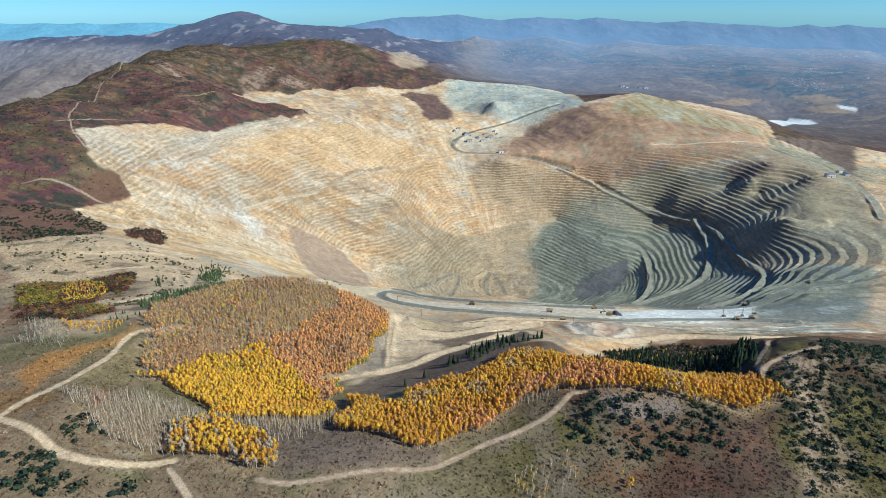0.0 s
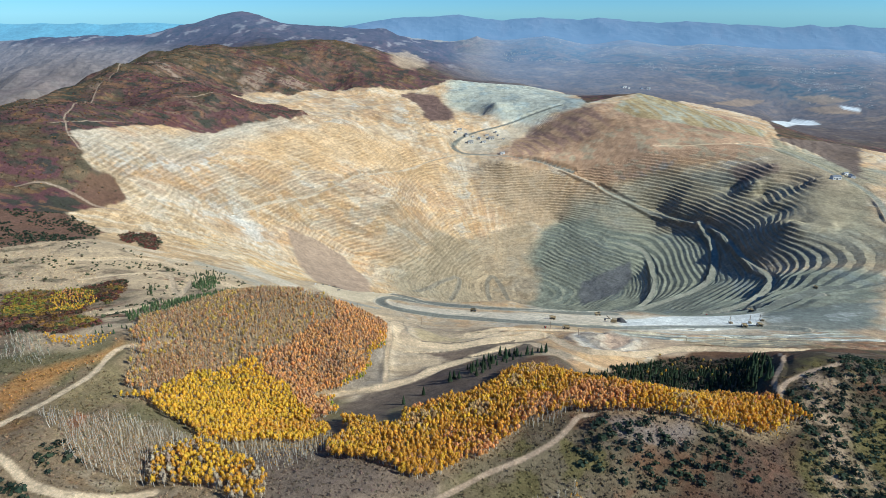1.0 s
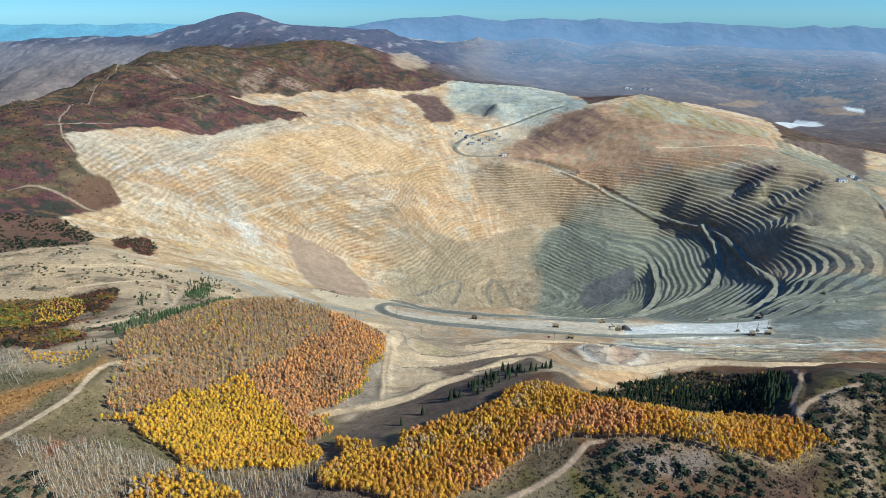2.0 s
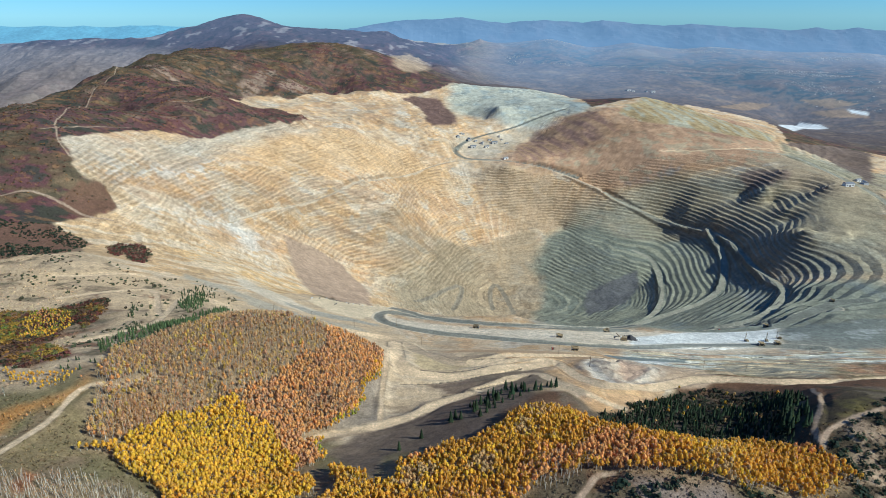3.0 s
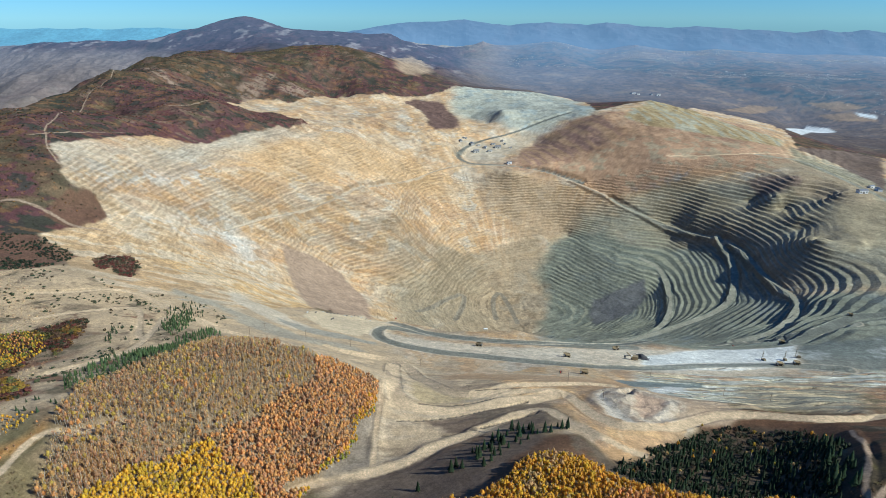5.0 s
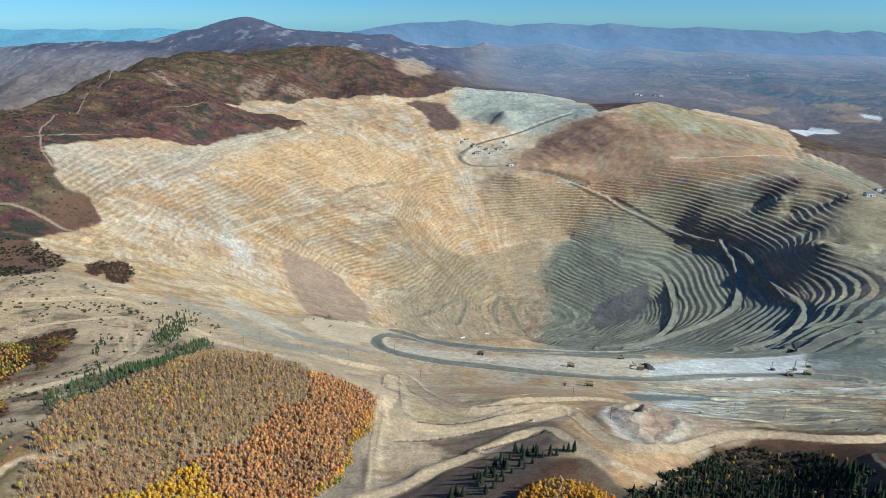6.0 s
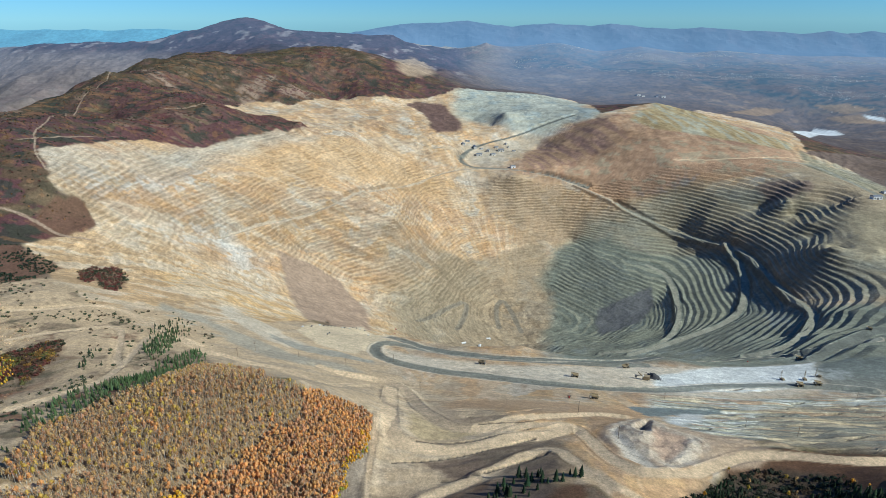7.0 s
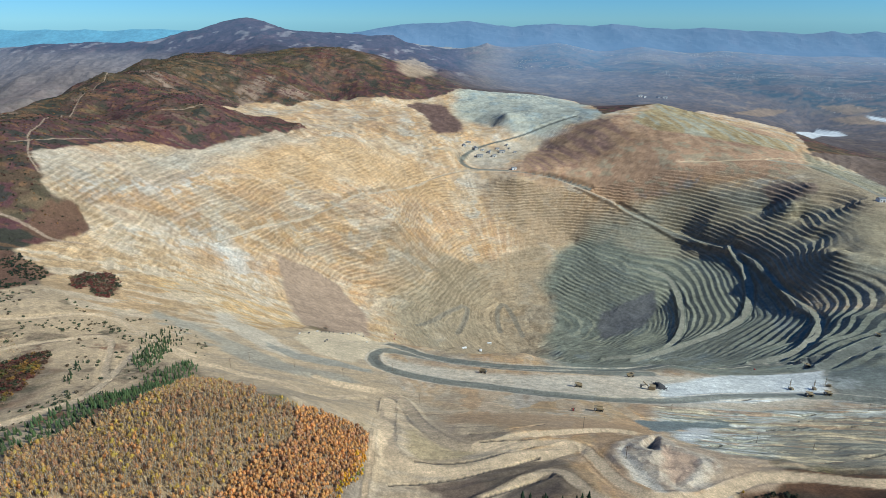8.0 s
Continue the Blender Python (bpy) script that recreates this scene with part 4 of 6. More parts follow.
    b1, b2 = cloud(wx, wy * 0.7, 56, 4, 94), cloud(wx * 0.8, wy, 36, 4, 95)
    rock = blend(rock, step(b1, 0.34, 0.42) * 0.45, (0.535, 0.462, 0.350))
    rock = blend(rock, step(-b1, 0.30, 0.38) * 0.5, (0.485, 0.288, 0.140))
    rock = blend(rock, step(b2, 0.38, 0.46) * 0.45, (0.350, 0.242, 0.160))
    rock = blend(rock, step(-b2, 0.46, 0.52) * 0.5, (0.520, 0.352, 0.180))
    rock = blend(rock, step(b1 - b2, 0.76, 0.84) * 0.5, (0.390, 0.380, 0.335))
    turned, away = np.arctan2(y - 1480, x - 160) * 700, np.hypot(x - 160, y - 1480)
    wash = cloud(turned, away * 0.16, 15, 4, 96)
    rock = blend(rock, step(wash, 0.18, 0.5) * 0.45, (0.535, 0.435, 0.305))
    rock = blend(rock, step(-wash, 0.22, 0.5) * 0.45, (0.325, 0.230, 0.150))

    def lay(c, name, colour, soft=25.0, k=1.0, wild=None):
        return blend(c, zmask(x, y, name, soft, wild) * k, colour)
    rock = lay(rock, "orange_wall", (0.485, 0.322, 0.168), 60, 0.75)
    rock = lay(rock, "pale_brow", (0.41, 0.36, 0.28), 40, 0.8)
    rock = lay(rock, "rust_wall", (0.315, 0.235, 0.150), 60, 0.8)
    rock = lay(rock, "drab_floor", (0.265, 0.222, 0.150), 60, 0.85)
    rock = lay(rock, "pit_tan", (0.265, 0.212, 0.140), 14, 0.75, 12)
    rock = lay(rock, "rust_upper", (0.350, 0.215, 0.120), 20, 0.85, 20)
    rock = lay(rock, "rim_olive", (0.250, 0.230, 0.155), 18, 0.85, 15)
    o = zmask(x, y, "olive", 60)
    rock = blend(rock, o * 0.8, (0.272, 0.250, 0.170))
    rock = blend(rock, o * step(w1 + 0.4 * w2, 0.1, 0.8) * 0.6, (0.300, 0.220, 0.140))
    rock = blend(rock, o * step(-w1 + 0.4 * w2, 0.2, 0.9) * 0.6, (0.255, 0.255, 0.200))
    g = zmask(x, y, "green", 26, 20)
    rock = blend(rock, g * 0.9, (0.175, 0.196, 0.155))
    rock = blend(rock, g * step(w1 + 0.5 * w2, 0.2, 0.9) * 0.6, (0.270, 0.272, 0.205))
    rock = blend(rock, g * step(w2, 0.2, 0.9) * 0.5, (0.175, 0.205, 0.205))
    rock = blend(rock, zmask(x, y, "blue_patch", 18, 15) * step(w3 + w2, -0.5, 0.0) * 0.9, (0.215, 0.235, 0.245))
    ws = zmask(x, y, "white_streaks", 40) + zmask(x, y, "white_slide", 22)
    rock = blend(rock, np.clip(ws, 0, 1) * step(w3 * 0.6 + s1 * 0.6 + w2 * 0.4, -0.2, 0.05) * 0.75, (0.55, 0.525, 0.46))
    rock = blend(rock, zmask(x, y, "bluish_band", 40) * step(w3 * 0.6 + s1 * 0.6, -0.1, 0.15) * 0.7, (0.49, 0.49, 0.45))
    rock = lay(rock, "orange_band", (0.56, 0.36, 0.150), 14, 0.85)
    run = cloud(x * 0.30 + y * 0.12, y * 0.9 - x * 0.25, 16, 4, 58)
    rock = lay(rock, "grey_band", (0.360, 0.322, 0.245), 6, 0.85, 6)
    rock = lay(rock, "pale_band", (0.55, 0.49, 0.38), 6, 0.6, 8)
    slope_zone = step(y, 560, 680) * (1 - step(y - x * 0.4, 1150, 1350)) * step(-x, 60, 140)
    rock = blend(rock, slope_zone * 0.5, (0.53, 0.365, 0.19))
    rock = blend(rock, slope_zone * step(run, 0.1, 0.25) * 0.5, (0.52, 0.45, 0.34))
    rock = blend(rock, slope_zone * step(-run, 0.15, 0.25) * 0.65, (0.36, 0.245, 0.135))
    rock = lay(rock, "talus", (0.315, 0.228, 0.160), 6, 1, 4)
    rd = zmask(x, y, "red_dump", 45)
    rock = blend(rock, rd * 0.85, (0.335, 0.205, 0.122))
    rock = blend(rock, rd * step(s1 + w2, 0.1, 0.35) * 0.6, (0.230, 0.130, 0.090))
    rock = blend(rock, rd * step(cloud(x, y * 0.15, 13, 4, 59), 0.2, 0.4) * 0.5, (0.38, 0.27, 0.175))
    rock = blend(rock, rd * step(-cloud(x, y * 0.15, 13, 4, 59), 0.25, 0.5) * 0.5, (0.235, 0.150, 0.105))
    rock = lay(rock, "rust_slope", (0.345, 0.222, 0.138), 25, 0.75, 20)
    rock = blend(rock, zmask(x, y, "rust_slope", 25, 20) * step(w2 + 0.5 * w3, 0.2, 0.4) * 0.5, (0.290, 0.275, 0.185))
    rock = lay(rock, "plum_slope", (0.215, 0.150, 0.120), 12, 0.7, 10)
    rf = zmask(x, y, "red_face", 6, 4)
    tip = cloud((x - 620) * 1.0 + (y - 2330) * 0.25, (y - 2330) * 0.1, 15, 3, 97)
    rock = blend(rock, rf * 0.75, (0.265, 0.165, 0.120))
    rock = blend(rock, rf * step(tip, 0.1, 0.25) * 0.7, (0.375, 0.245, 0.140))
    rock = blend(rock, rf * step(-tip, 0.25, 0.4) * 0.6, (0.185, 0.115, 0.098))
    od = zmask(x, y, "ochre_dump", 14, 14)
    rock = blend(rock, od * 0.85, (0.330, 0.265, 0.140))
    rock = blend(rock, od * step(cloud(x, y * 0.15, 16, 3, 45), 0.1, 0.35) * 0.65, (0.31, 0.32, 0.26))
    rock = blend(rock, od * step(-cloud(x, y * 0.15, 16, 3, 45), 0.25, 0.45) * 0.6, (0.235, 0.165, 0.085))
    pd = zmask(x, y, "pale_dump", 40)
    rock = blend(rock, pd * 0.9, (0.350, 0.370, 0.315))
    rock = blend(rock, pd * step(w2, 0, 0.6) * 0.6, (0.255, 0.310, 0.310))
    rock = blend(rock, pd * step(s1, 0.2, 0.6) * 0.5, (0.43, 0.41, 0.31))
    rock = lay(rock, "mine_town", (0.385, 0.340, 0.260), 40, 0.7)
    # narrow benches: pale floors, shade painted into the darker faces
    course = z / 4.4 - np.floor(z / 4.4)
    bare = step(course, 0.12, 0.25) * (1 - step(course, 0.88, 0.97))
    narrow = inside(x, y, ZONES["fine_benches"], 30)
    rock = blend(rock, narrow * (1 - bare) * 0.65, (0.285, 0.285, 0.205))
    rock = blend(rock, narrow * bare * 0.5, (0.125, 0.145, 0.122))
    rock = lay(rock, "pale_green", (0.300, 0.305, 0.215), 8, 0.85, 8)
    rock = lay(rock, "dark_pile", (0.140, 0.142, 0.138), 8, 1, 4)
    rock = lay(rock, "tan_flat", (0.335, 0.280, 0.180), 25, 0.85)
    rock = lay(rock, "brown_dump", (0.125, 0.092, 0.076), 12, 0.95, 12)
    rock = lay(rock, "dark_hill", (0.125, 0.080, 0.065), 14, 1, 8)
    rock = lay(rock, "dark_spur", (0.135, 0.085, 0.070), 8, 0.95, 10)
    st = zmask(x, y, "strips", 14)
    rock = blend(rock, st * 0.9, (0.350, 0.355, 0.285))
    rock = blend(rock, st * step(cloud(x * 0.10, y, 7, 4, 46), 0.05, 0.16) * 0.85, (0.150, 0.160, 0.140))
    rock = blend(rock, st * step(cloud(x * 0.08, y, 8, 4, 47), 0.2, 0.3) * 0.7, (0.46, 0.385, 0.255))
    rock = blend(rock, st * step(cloud(x * 0.06, y, 4, 3, 50), 0.1, 0.2) * 0.7, (0.54, 0.545, 0.49))
    rock = blend(rock, st * step(cloud(x * 0.07, y, 5, 3, 52), 0.3, 0.4) * 0.7, (0.33, 0.21, 0.13))
    gs = zmask(x, y, "grey_shelf", 10, 8)
    rock = blend(rock, gs * 0.9, (0.175, 0.190, 0.165))
    rock = blend(rock, gs * step(n2, 0.3, 0.5) * 0.6, (0.34, 0.35, 0.32))
    rock = lay(rock, "pale_rim", (0.56, 0.485, 0.365), 10, 0.85, 6)
    rock = lay(rock, "overlook", (0.50, 0.425, 0.300), 8, 0.9, 4)
    rw = zmask(x, y, "rim_white", 5, 3)
    rock = blend(rock, rw * 0.95, (0.66, 0.665, 0.61))
    rock = blend(rock, rw * step(n2, 0.2, 0.8) * 0.4, (0.43, 0.44, 0.42))
    m = zmask(x, y, "mine", 4, 8)
    # paler bench floors; steep faces darkened by slope, shade put into the colour
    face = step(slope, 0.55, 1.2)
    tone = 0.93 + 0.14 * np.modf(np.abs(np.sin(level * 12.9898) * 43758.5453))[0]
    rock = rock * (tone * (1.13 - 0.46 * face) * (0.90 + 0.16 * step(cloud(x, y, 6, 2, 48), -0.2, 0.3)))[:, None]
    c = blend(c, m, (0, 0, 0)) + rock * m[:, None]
    c = lay(c, "white_pond", (0.58, 0.60, 0.60), 6, 1, 2)
    c = lay(c, "white_pond_b", (0.55, 0.58, 0.58), 6, 1, 2)
    c = blend(c, zmask(x, y, "far_scar", 30) * (1 - step(y, 4000, 4100)) * 0.9, (0.36, 0.27, 0.185))
    lb = zmask(x, y, "left_bare", 10) * step(n2 + 0.5 * n3, -0.8, -0.2)
    c = blend(c, lb, (0.485, 0.362, 0.225))
    c = blend(c, lb * step(n1 + n3, 0.2, 0.9) * 0.5, (0.31, 0.245, 0.17))
    hb = zmask(x, y, "hill_back", 6)
    c = blend(c, hb, (0.50, 0.375, 0.235))
    c = blend(c, hb * step(cloud(x * 0.3 + y * 0.12, y * 0.9 - x * 0.25, 16, 4, 58), 0.1, 0.3) * 0.7, (0.40, 0.315, 0.215))
    c = lay(c, "pale_band", (0.56, 0.49, 0.375), 5, 0.7, 8)
    c = lay(c, "grey_band", (0.360, 0.322, 0.245), 6, 0.85, 6)
    c = lay(c, "grey_line", (0.33, 0.31, 0.25), 3, 0.9, 3)
    c = lay(c, "overlook", (0.62, 0.50, 0.33), 3, 0.95, 2)
    tb = zmask(x, y, "tan_bank", 8) * step(n2 + 0.5 * n3, -0.9, -0.3)
    c = blend(c, tb, (0.48, 0.355, 0.218))
    cl = zmask(x, y, "near_clearing", 8)
    c = blend(c, cl, (0.510, 0.385, 0.245))
    c = blend(c, cl * step(cloud(x * 0.3 + y * 0.2, y, 12, 4, 53), 0.2, 0.45) * 0.6, (0.44, 0.355, 0.25))
    c = blend(c, cl * step(n2 + 0.4 * n3, 0.3, 0.6) * 0.45, (0.330, 0.255, 0.180))
    c = blend(c, cl * step(cloud(x * 0.22 - y * 0.12, y, 9, 4, 72), 0.4, 0.5) * 0.6, (0.25, 0.185, 0.125))
    c = blend(c, cl * step(cloud(x * 0.22 - y * 0.12, y, 11, 4, 73), 0.3, 0.42) * 0.6, (0.50, 0.40, 0.28))
    se = zmask(x, y, "strip_edge", 12, 10)
    c = blend(c, se * 0.9, (0.300, 0.270, 0.198))
    c = blend(c, se * step(cloud(x * 0.10, y, 7, 4, 46), 0.05, 0.16) * 0.7, (0.215, 0.215, 0.175))
    c = blend(c, se * step(cloud(x * 0.08, y, 8, 4, 47), 0.2, 0.3) * 0.7, (0.480, 0.385, 0.245))
    c = blend(c, se * step(cloud(x * 0.07, y, 5, 3, 52), 0.35, 0.45) * 0.6, (0.33, 0.22, 0.14))
    c = lay(c, "yellow_flat", (0.47, 0.36, 0.205), 3, 0.9, 2)
    c = lay(c, "grey_field", (0.235, 0.195, 0.152), 5, 0.9, 3)
    c = lay(c, "brown_field", (0.180, 0.128, 0.092), 4, 0.9, 3)
    c = lay(c, "orange_ground", (0.43, 0.285, 0.165), 8, 0.8, 8)
    c = lay(c, "bank_brown", (0.36, 0.275, 0.19), 6, 0.7, 6)
    c = lay(c, "dark_ground", (0.20, 0.152, 0.105), 4, 0.9, 5)
    c = lay(c, "wet_flat", (0.175, 0.205, 0.195), 3, 0.95, 2)
    c = lay(c, "white_pile", (0.54, 0.54, 0.51), 5, 0.85, 5)
    mx, my = ZONES["mound"].mean(0)
    u, v = x - mx, y - my
    hill = step(np.hypot((u - 18) / 56, v / 32) + n2 * 0.08, 1.05, 0.9)
    c = blend(c, hill * 0.8, (0.400, 0.305, 0.215))
    c = lay(c, "mound", (0.520, 0.430, 0.320), 3, 0.9, 3)
    c = blend(c, zmask(x, y, "mound", 3, 3) * step(n3 + n2, 0.1, 0.3) * 0.6, (0.345, 0.250, 0.175))
    c = lay(c, "mound_face", (0.450, 0.310, 0.215), 3, 0.85, 3)
    c = lay(c, "mound_lane", (0.630, 0.555, 0.440), 1.5, 0.95, 1)
    c = blend(c, zmask(x, y, "mound_lane", 1.5, 1) * step(np.abs(np.sin((x * 0.75 + y * 0.65) * 0.42)), 0.35, 0.1) * 0.8, (0.30, 0.245, 0.18))
    c = blend(c, zmask(x, y, "mound_white", 3, 3) * step(n3, -0.3, 0.0) * 0.85, (0.57, 0.49, 0.38))
    # shade inside the hole painted dark
    c = lay(c, "mound_hole", (0.12, 0.11, 0.10), 2, 0.85, 2)
    c = lay(c, "grey_meadow", (0.185, 0.135, 0.100), 5, 0.9)
    c = lay(c, "red_patch", (0.13, 0.075, 0.05), 3, 0.9)
    for name in ("left_scrub", "red_clump", "red_clump_b", "red_slope", "left_brush"):
        c = lay(c, name, (0.15, 0.085, 0.058), 4, 0.85)
    c = lay(c, "left_meadow", (0.215, 0.165, 0.085), 6, 0.8)
    c = lay(c, "left_rust", (0.36, 0.185, 0.065), 5, 0.9, 5)
    c = lay(c, "left_red", (0.20, 0.095, 0.075), 5, 0.85)
    c = blend(c, zmask(x, y, "tan_right", 8) * step(n2 + n3, -0.9, -0.2) * 0.95, (0.36, 0.26, 0.172))
    c = lay(c, "red_brush", (0.095, 0.058, 0.042), 10, 0.85, 12)
    c = blend(c, zmask(x, y, "red_brush", 10, 12) * step(n3, 0.1, 0.5) * 0.5, (0.15, 0.075, 0.05))
    c = blend(c, zmask(x, y, "grey_scree", 5, 6) * step(n2 + 0.6 * n3, -0.8, -0.3) * 0.9, (0.235, 0.185, 0.150))
    for name in ("bare_aspens", "orange_aspens", "gold_aspens", "gold_low", "amber_aspens", "conifers", "conifer_edge", "grey_trunks"):
        c = lay(c, name, (0.29, 0.21, 0.125), 5, 0.8)
    # brown bank beside the wood, with the wood's shade painted into it
    c = lay(c, "dark_bank", (0.150, 0.112, 0.085), 4, 0.9, 3)
    c = lay(c, "rust_meadow", (0.33, 0.165, 0.06), 6, 0.85)
    c = lay(c, "rust_patch", (0.30, 0.12, 0.06), 2, 0.8)
    # the hollow's shade painted into the ground as dark brown
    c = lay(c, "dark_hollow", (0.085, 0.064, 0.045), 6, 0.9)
    # roads
    for name, (w, line) in ROADS.items():
        d = beside(x, y, line, w * 2 + 10)
        if d.min() >= w * 2 + 10:
            continue
        d = d + cloud(x, y, 9, 2, 51) * w * 0.14
        k = 1 - step(d, w * 0.7, w * 1.05)
        # shade of the cut banks, painted as a dark line
        if name.startswith("ditch"):
            colour, most = (0.085, 0.075, 0.062), 0.9
        elif name in ("haul_loop", "haul_top", "bench_road_a", "bench_road", "town_road"):
            colour, most = (0.165, 0.172, 0.145), 0.9
        elif name in ("main_ramp", "ramp_mid", "ramp_low", "ramp_right"):
            colour, most = (0.300, 0.290, 0.225), 0.9
        elif name in ("pit_loop", "pit_loop_b"):
            colour, most = (0.215, 0.190, 0.145), 0.8
        elif name == "wall_ramp":
            colour, most = (0.42, 0.355, 0.265), 0.7
        elif name in ("crest_path", "ridge_cut", "ridge_cut_b", "hill_track", "hill_track_b"):
            colour, most = (0.32, 0.235, 0.165), 0.8
        elif name in ("right_track", "right_track_b", "lower_track"):
            colour, most = (0.430, 0.305, 0.205), 0.9
        else:
            colour, most = (0.600, 0.450, 0.285), 0.95
        if name.startswith("haul"):
            c = blend(c, step(d, w * 0.9, w * 1.0) * (1 - step(d, w * 1.2, w * 1.45)) * 0.7, (0.54, 0.47, 0.36))
        c = blend(c, k * most, colour)
        if name.startswith("haul"):
            c = blend(c, k * step(cloud(x * 0.08, y, 5, 2, 74), 0.1, 0.4) * 0.45, (0.27, 0.265, 0.215))
        c = blend(c, k * most * step(np.abs(d - w * 0.35), 0.3, 0.0) * 0.35, (0.56, 0.46, 0.34)) if 1.5 < w < 5 else c
    return np.clip(c, 0.01, 0.9)


def veil_of(name, co):
    """Alpha: haze painted over the backdrop; scraped streaks on the worked shelf."""
    x, y = co[:, 0].astype(float), co[:, 1].astype(float)
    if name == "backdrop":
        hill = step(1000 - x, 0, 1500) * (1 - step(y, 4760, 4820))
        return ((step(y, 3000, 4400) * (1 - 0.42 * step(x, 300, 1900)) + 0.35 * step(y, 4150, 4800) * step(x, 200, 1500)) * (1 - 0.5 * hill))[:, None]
    return np.clip(inside(x, y, ZONES["strips"], 12) + 0.6 * inside(x, y, ZONES["near_clearing"], 12) + 0.5 * inside(x, y, ZONES["pale_rim"], 12), 0, 1)[:, None]


def sheet(name, bands, material, label):
    """One mesh over several bands of the land."""
    co, quads, tint, crisp, base = [], [], [], [], 0
    for x, y in bands:
        nr, nc = x.shape
        z = land(x.ravel(), y.ravel()).reshape(nr, nc)
        slope = np.hypot(np.gradient(z, axis=0) / np.gradient(y, axis=0), np.gradient(z, axis=1) / np.gradient(x, axis=1))
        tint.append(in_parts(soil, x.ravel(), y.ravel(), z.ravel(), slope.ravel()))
        co.append(np.stack([x.ravel(), y.ravel(), z.ravel()], -1))
        i = (np.arange(nr - 1)[:, None] * nc + np.arange(nc - 1)[None, :]).ravel()
        quads.append(np.stack([i, i + 1, i + nc + 1, i + nc], -1) + base)
        base += nr * nc
    co, quads, tint = np.concatenate(co).astype(np.float32), np.concatenate(quads).astype(np.int32), np.concatenate(tint)
    me = bpy.data.meshes.new(name)
    me.vertices.add(len(co))
    me.vertices.foreach_set("co", co.ravel())
    me.loops.add(len(quads) * 4)
    me.loops.foreach_set("vertex_index", quads.ravel())
    me.polygons.add(len(quads))
    me.polygons.foreach_set("loop_start", np.arange(len(quads), dtype=np.int32) * 4)
    me.update(calc_edges=True)
    at = me.attributes.new("soil", "FLOAT_COLOR", "POINT")
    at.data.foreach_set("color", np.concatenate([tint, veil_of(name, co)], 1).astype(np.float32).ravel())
    cut = me.attributes.new("courses", "FLOAT", "POINT")
    cx, cy = co[:, 0].astype(float), co[:, 1].astype(float)
    cut.data.foreach_set("value", (inside(cx, cy, ZONES["mine"], 12) * step(cy, 800, 900) * (1 - inside(cx, cy, ZONES["talus"], 12))).astype(np.float32))
    hard = me.attributes.new("sharp_face", "BOOLEAN", "FACE")
    hard.data.foreach_set("value", co[quads[:, 0], 1] > 420)
    me.materials.append(material)
    return tagged(new(name, me), label, name, kind="structure")


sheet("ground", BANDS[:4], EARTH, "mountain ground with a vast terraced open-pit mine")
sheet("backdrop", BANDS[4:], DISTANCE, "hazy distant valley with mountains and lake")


# ---- plants ----
rng = np.random.default_rng(5)


def turn_z(a):
    c, s = np.cos(a), np.sin(a)
    return np.array([[c, -s, 0], [s, c, 0], [0, 0, 1]])


def trunk_shape(height, radius, sides, lean, r, limbs=2):
    """A tapered, slightly bent stem with limbs."""
    v, f = [], []
    stems = [((0, 0, 0), (lean[0] * 0.4, lean[1] * 0.4, height * 0.5), (lean[0], lean[1], height), radius)]
    for k in range(limbs):
        a = r.uniform(0, 6.28)
        z0 = height * r.uniform(0.45, 0.6)
        stems.append(((lean[0] * 0.5, lean[1] * 0.5, z0), (0.5 * math.cos(a), 0.5 * math.sin(a), z0 + height * 0.12), (0.9 * math.cos(a), 0.9 * math.sin(a), z0 + height * 0.3), radius * 0.5))
    for p0, p1, p2, rad in stems:
        b = len(v)
        for p, k in ((p0, 1.0), (p1, 0.75), (p2, 0.25)):
            for i in range(sides):
                a = 6.2832 * i / sides
                v.append((p[0] + rad * k * math.cos(a), p[1] + rad * k * math.sin(a), p[2]))
        for j in range(2):
            for i in range(sides):
                q = b + j * sides
                f.append((q + i, q + (i + 1) % sides, q + sides + (i + 1) % sides, q + sides + i))
    return np.array(v, float), f


def leaf_cloud(count, centre, radii, size, r, upward=0.2, hollow=0.55):
    """Small bent leaf sprays round a crown, uneven, with gaps."""
    v, f = [], []
    lobes = r.normal(0, 0.22, (5, 3))
    for k in range(count):
        d = r.normal(0, 1, 3)
        d /= np.linalg.norm(d)
        p = d * r.uniform(hollow, 1.0) + lobes[k % 5]
        p = np.array(centre) + p * np.array(radii)
        n = d + r.normal(0, 0.35, 3) + (0, 0, upward)
        n /= np.linalg.norm(n)
        u = np.cross(n, (0.3, 0.2, 1.0))
        u /= np.linalg.norm(u)
        w = np.cross(n, u)
        s = size * r.uniform(0.65, 1.3)
        b = len(v)
        a = r.uniform(0, 3.14)
        u, w = u * math.cos(a) + w * math.sin(a), w * math.cos(a) - u * math.sin(a)
        for q, e, h in ((u, 1.0, 0), (w, 0.7, 0.18), (-u, 0.9, 0), (-w, 0.75, 0.15)):
            v.append(p + q * s * e * 0.6 - n * s * h)
        f.append((b, b + 1, b + 2, b + 3))
    return np.array(v, float), f


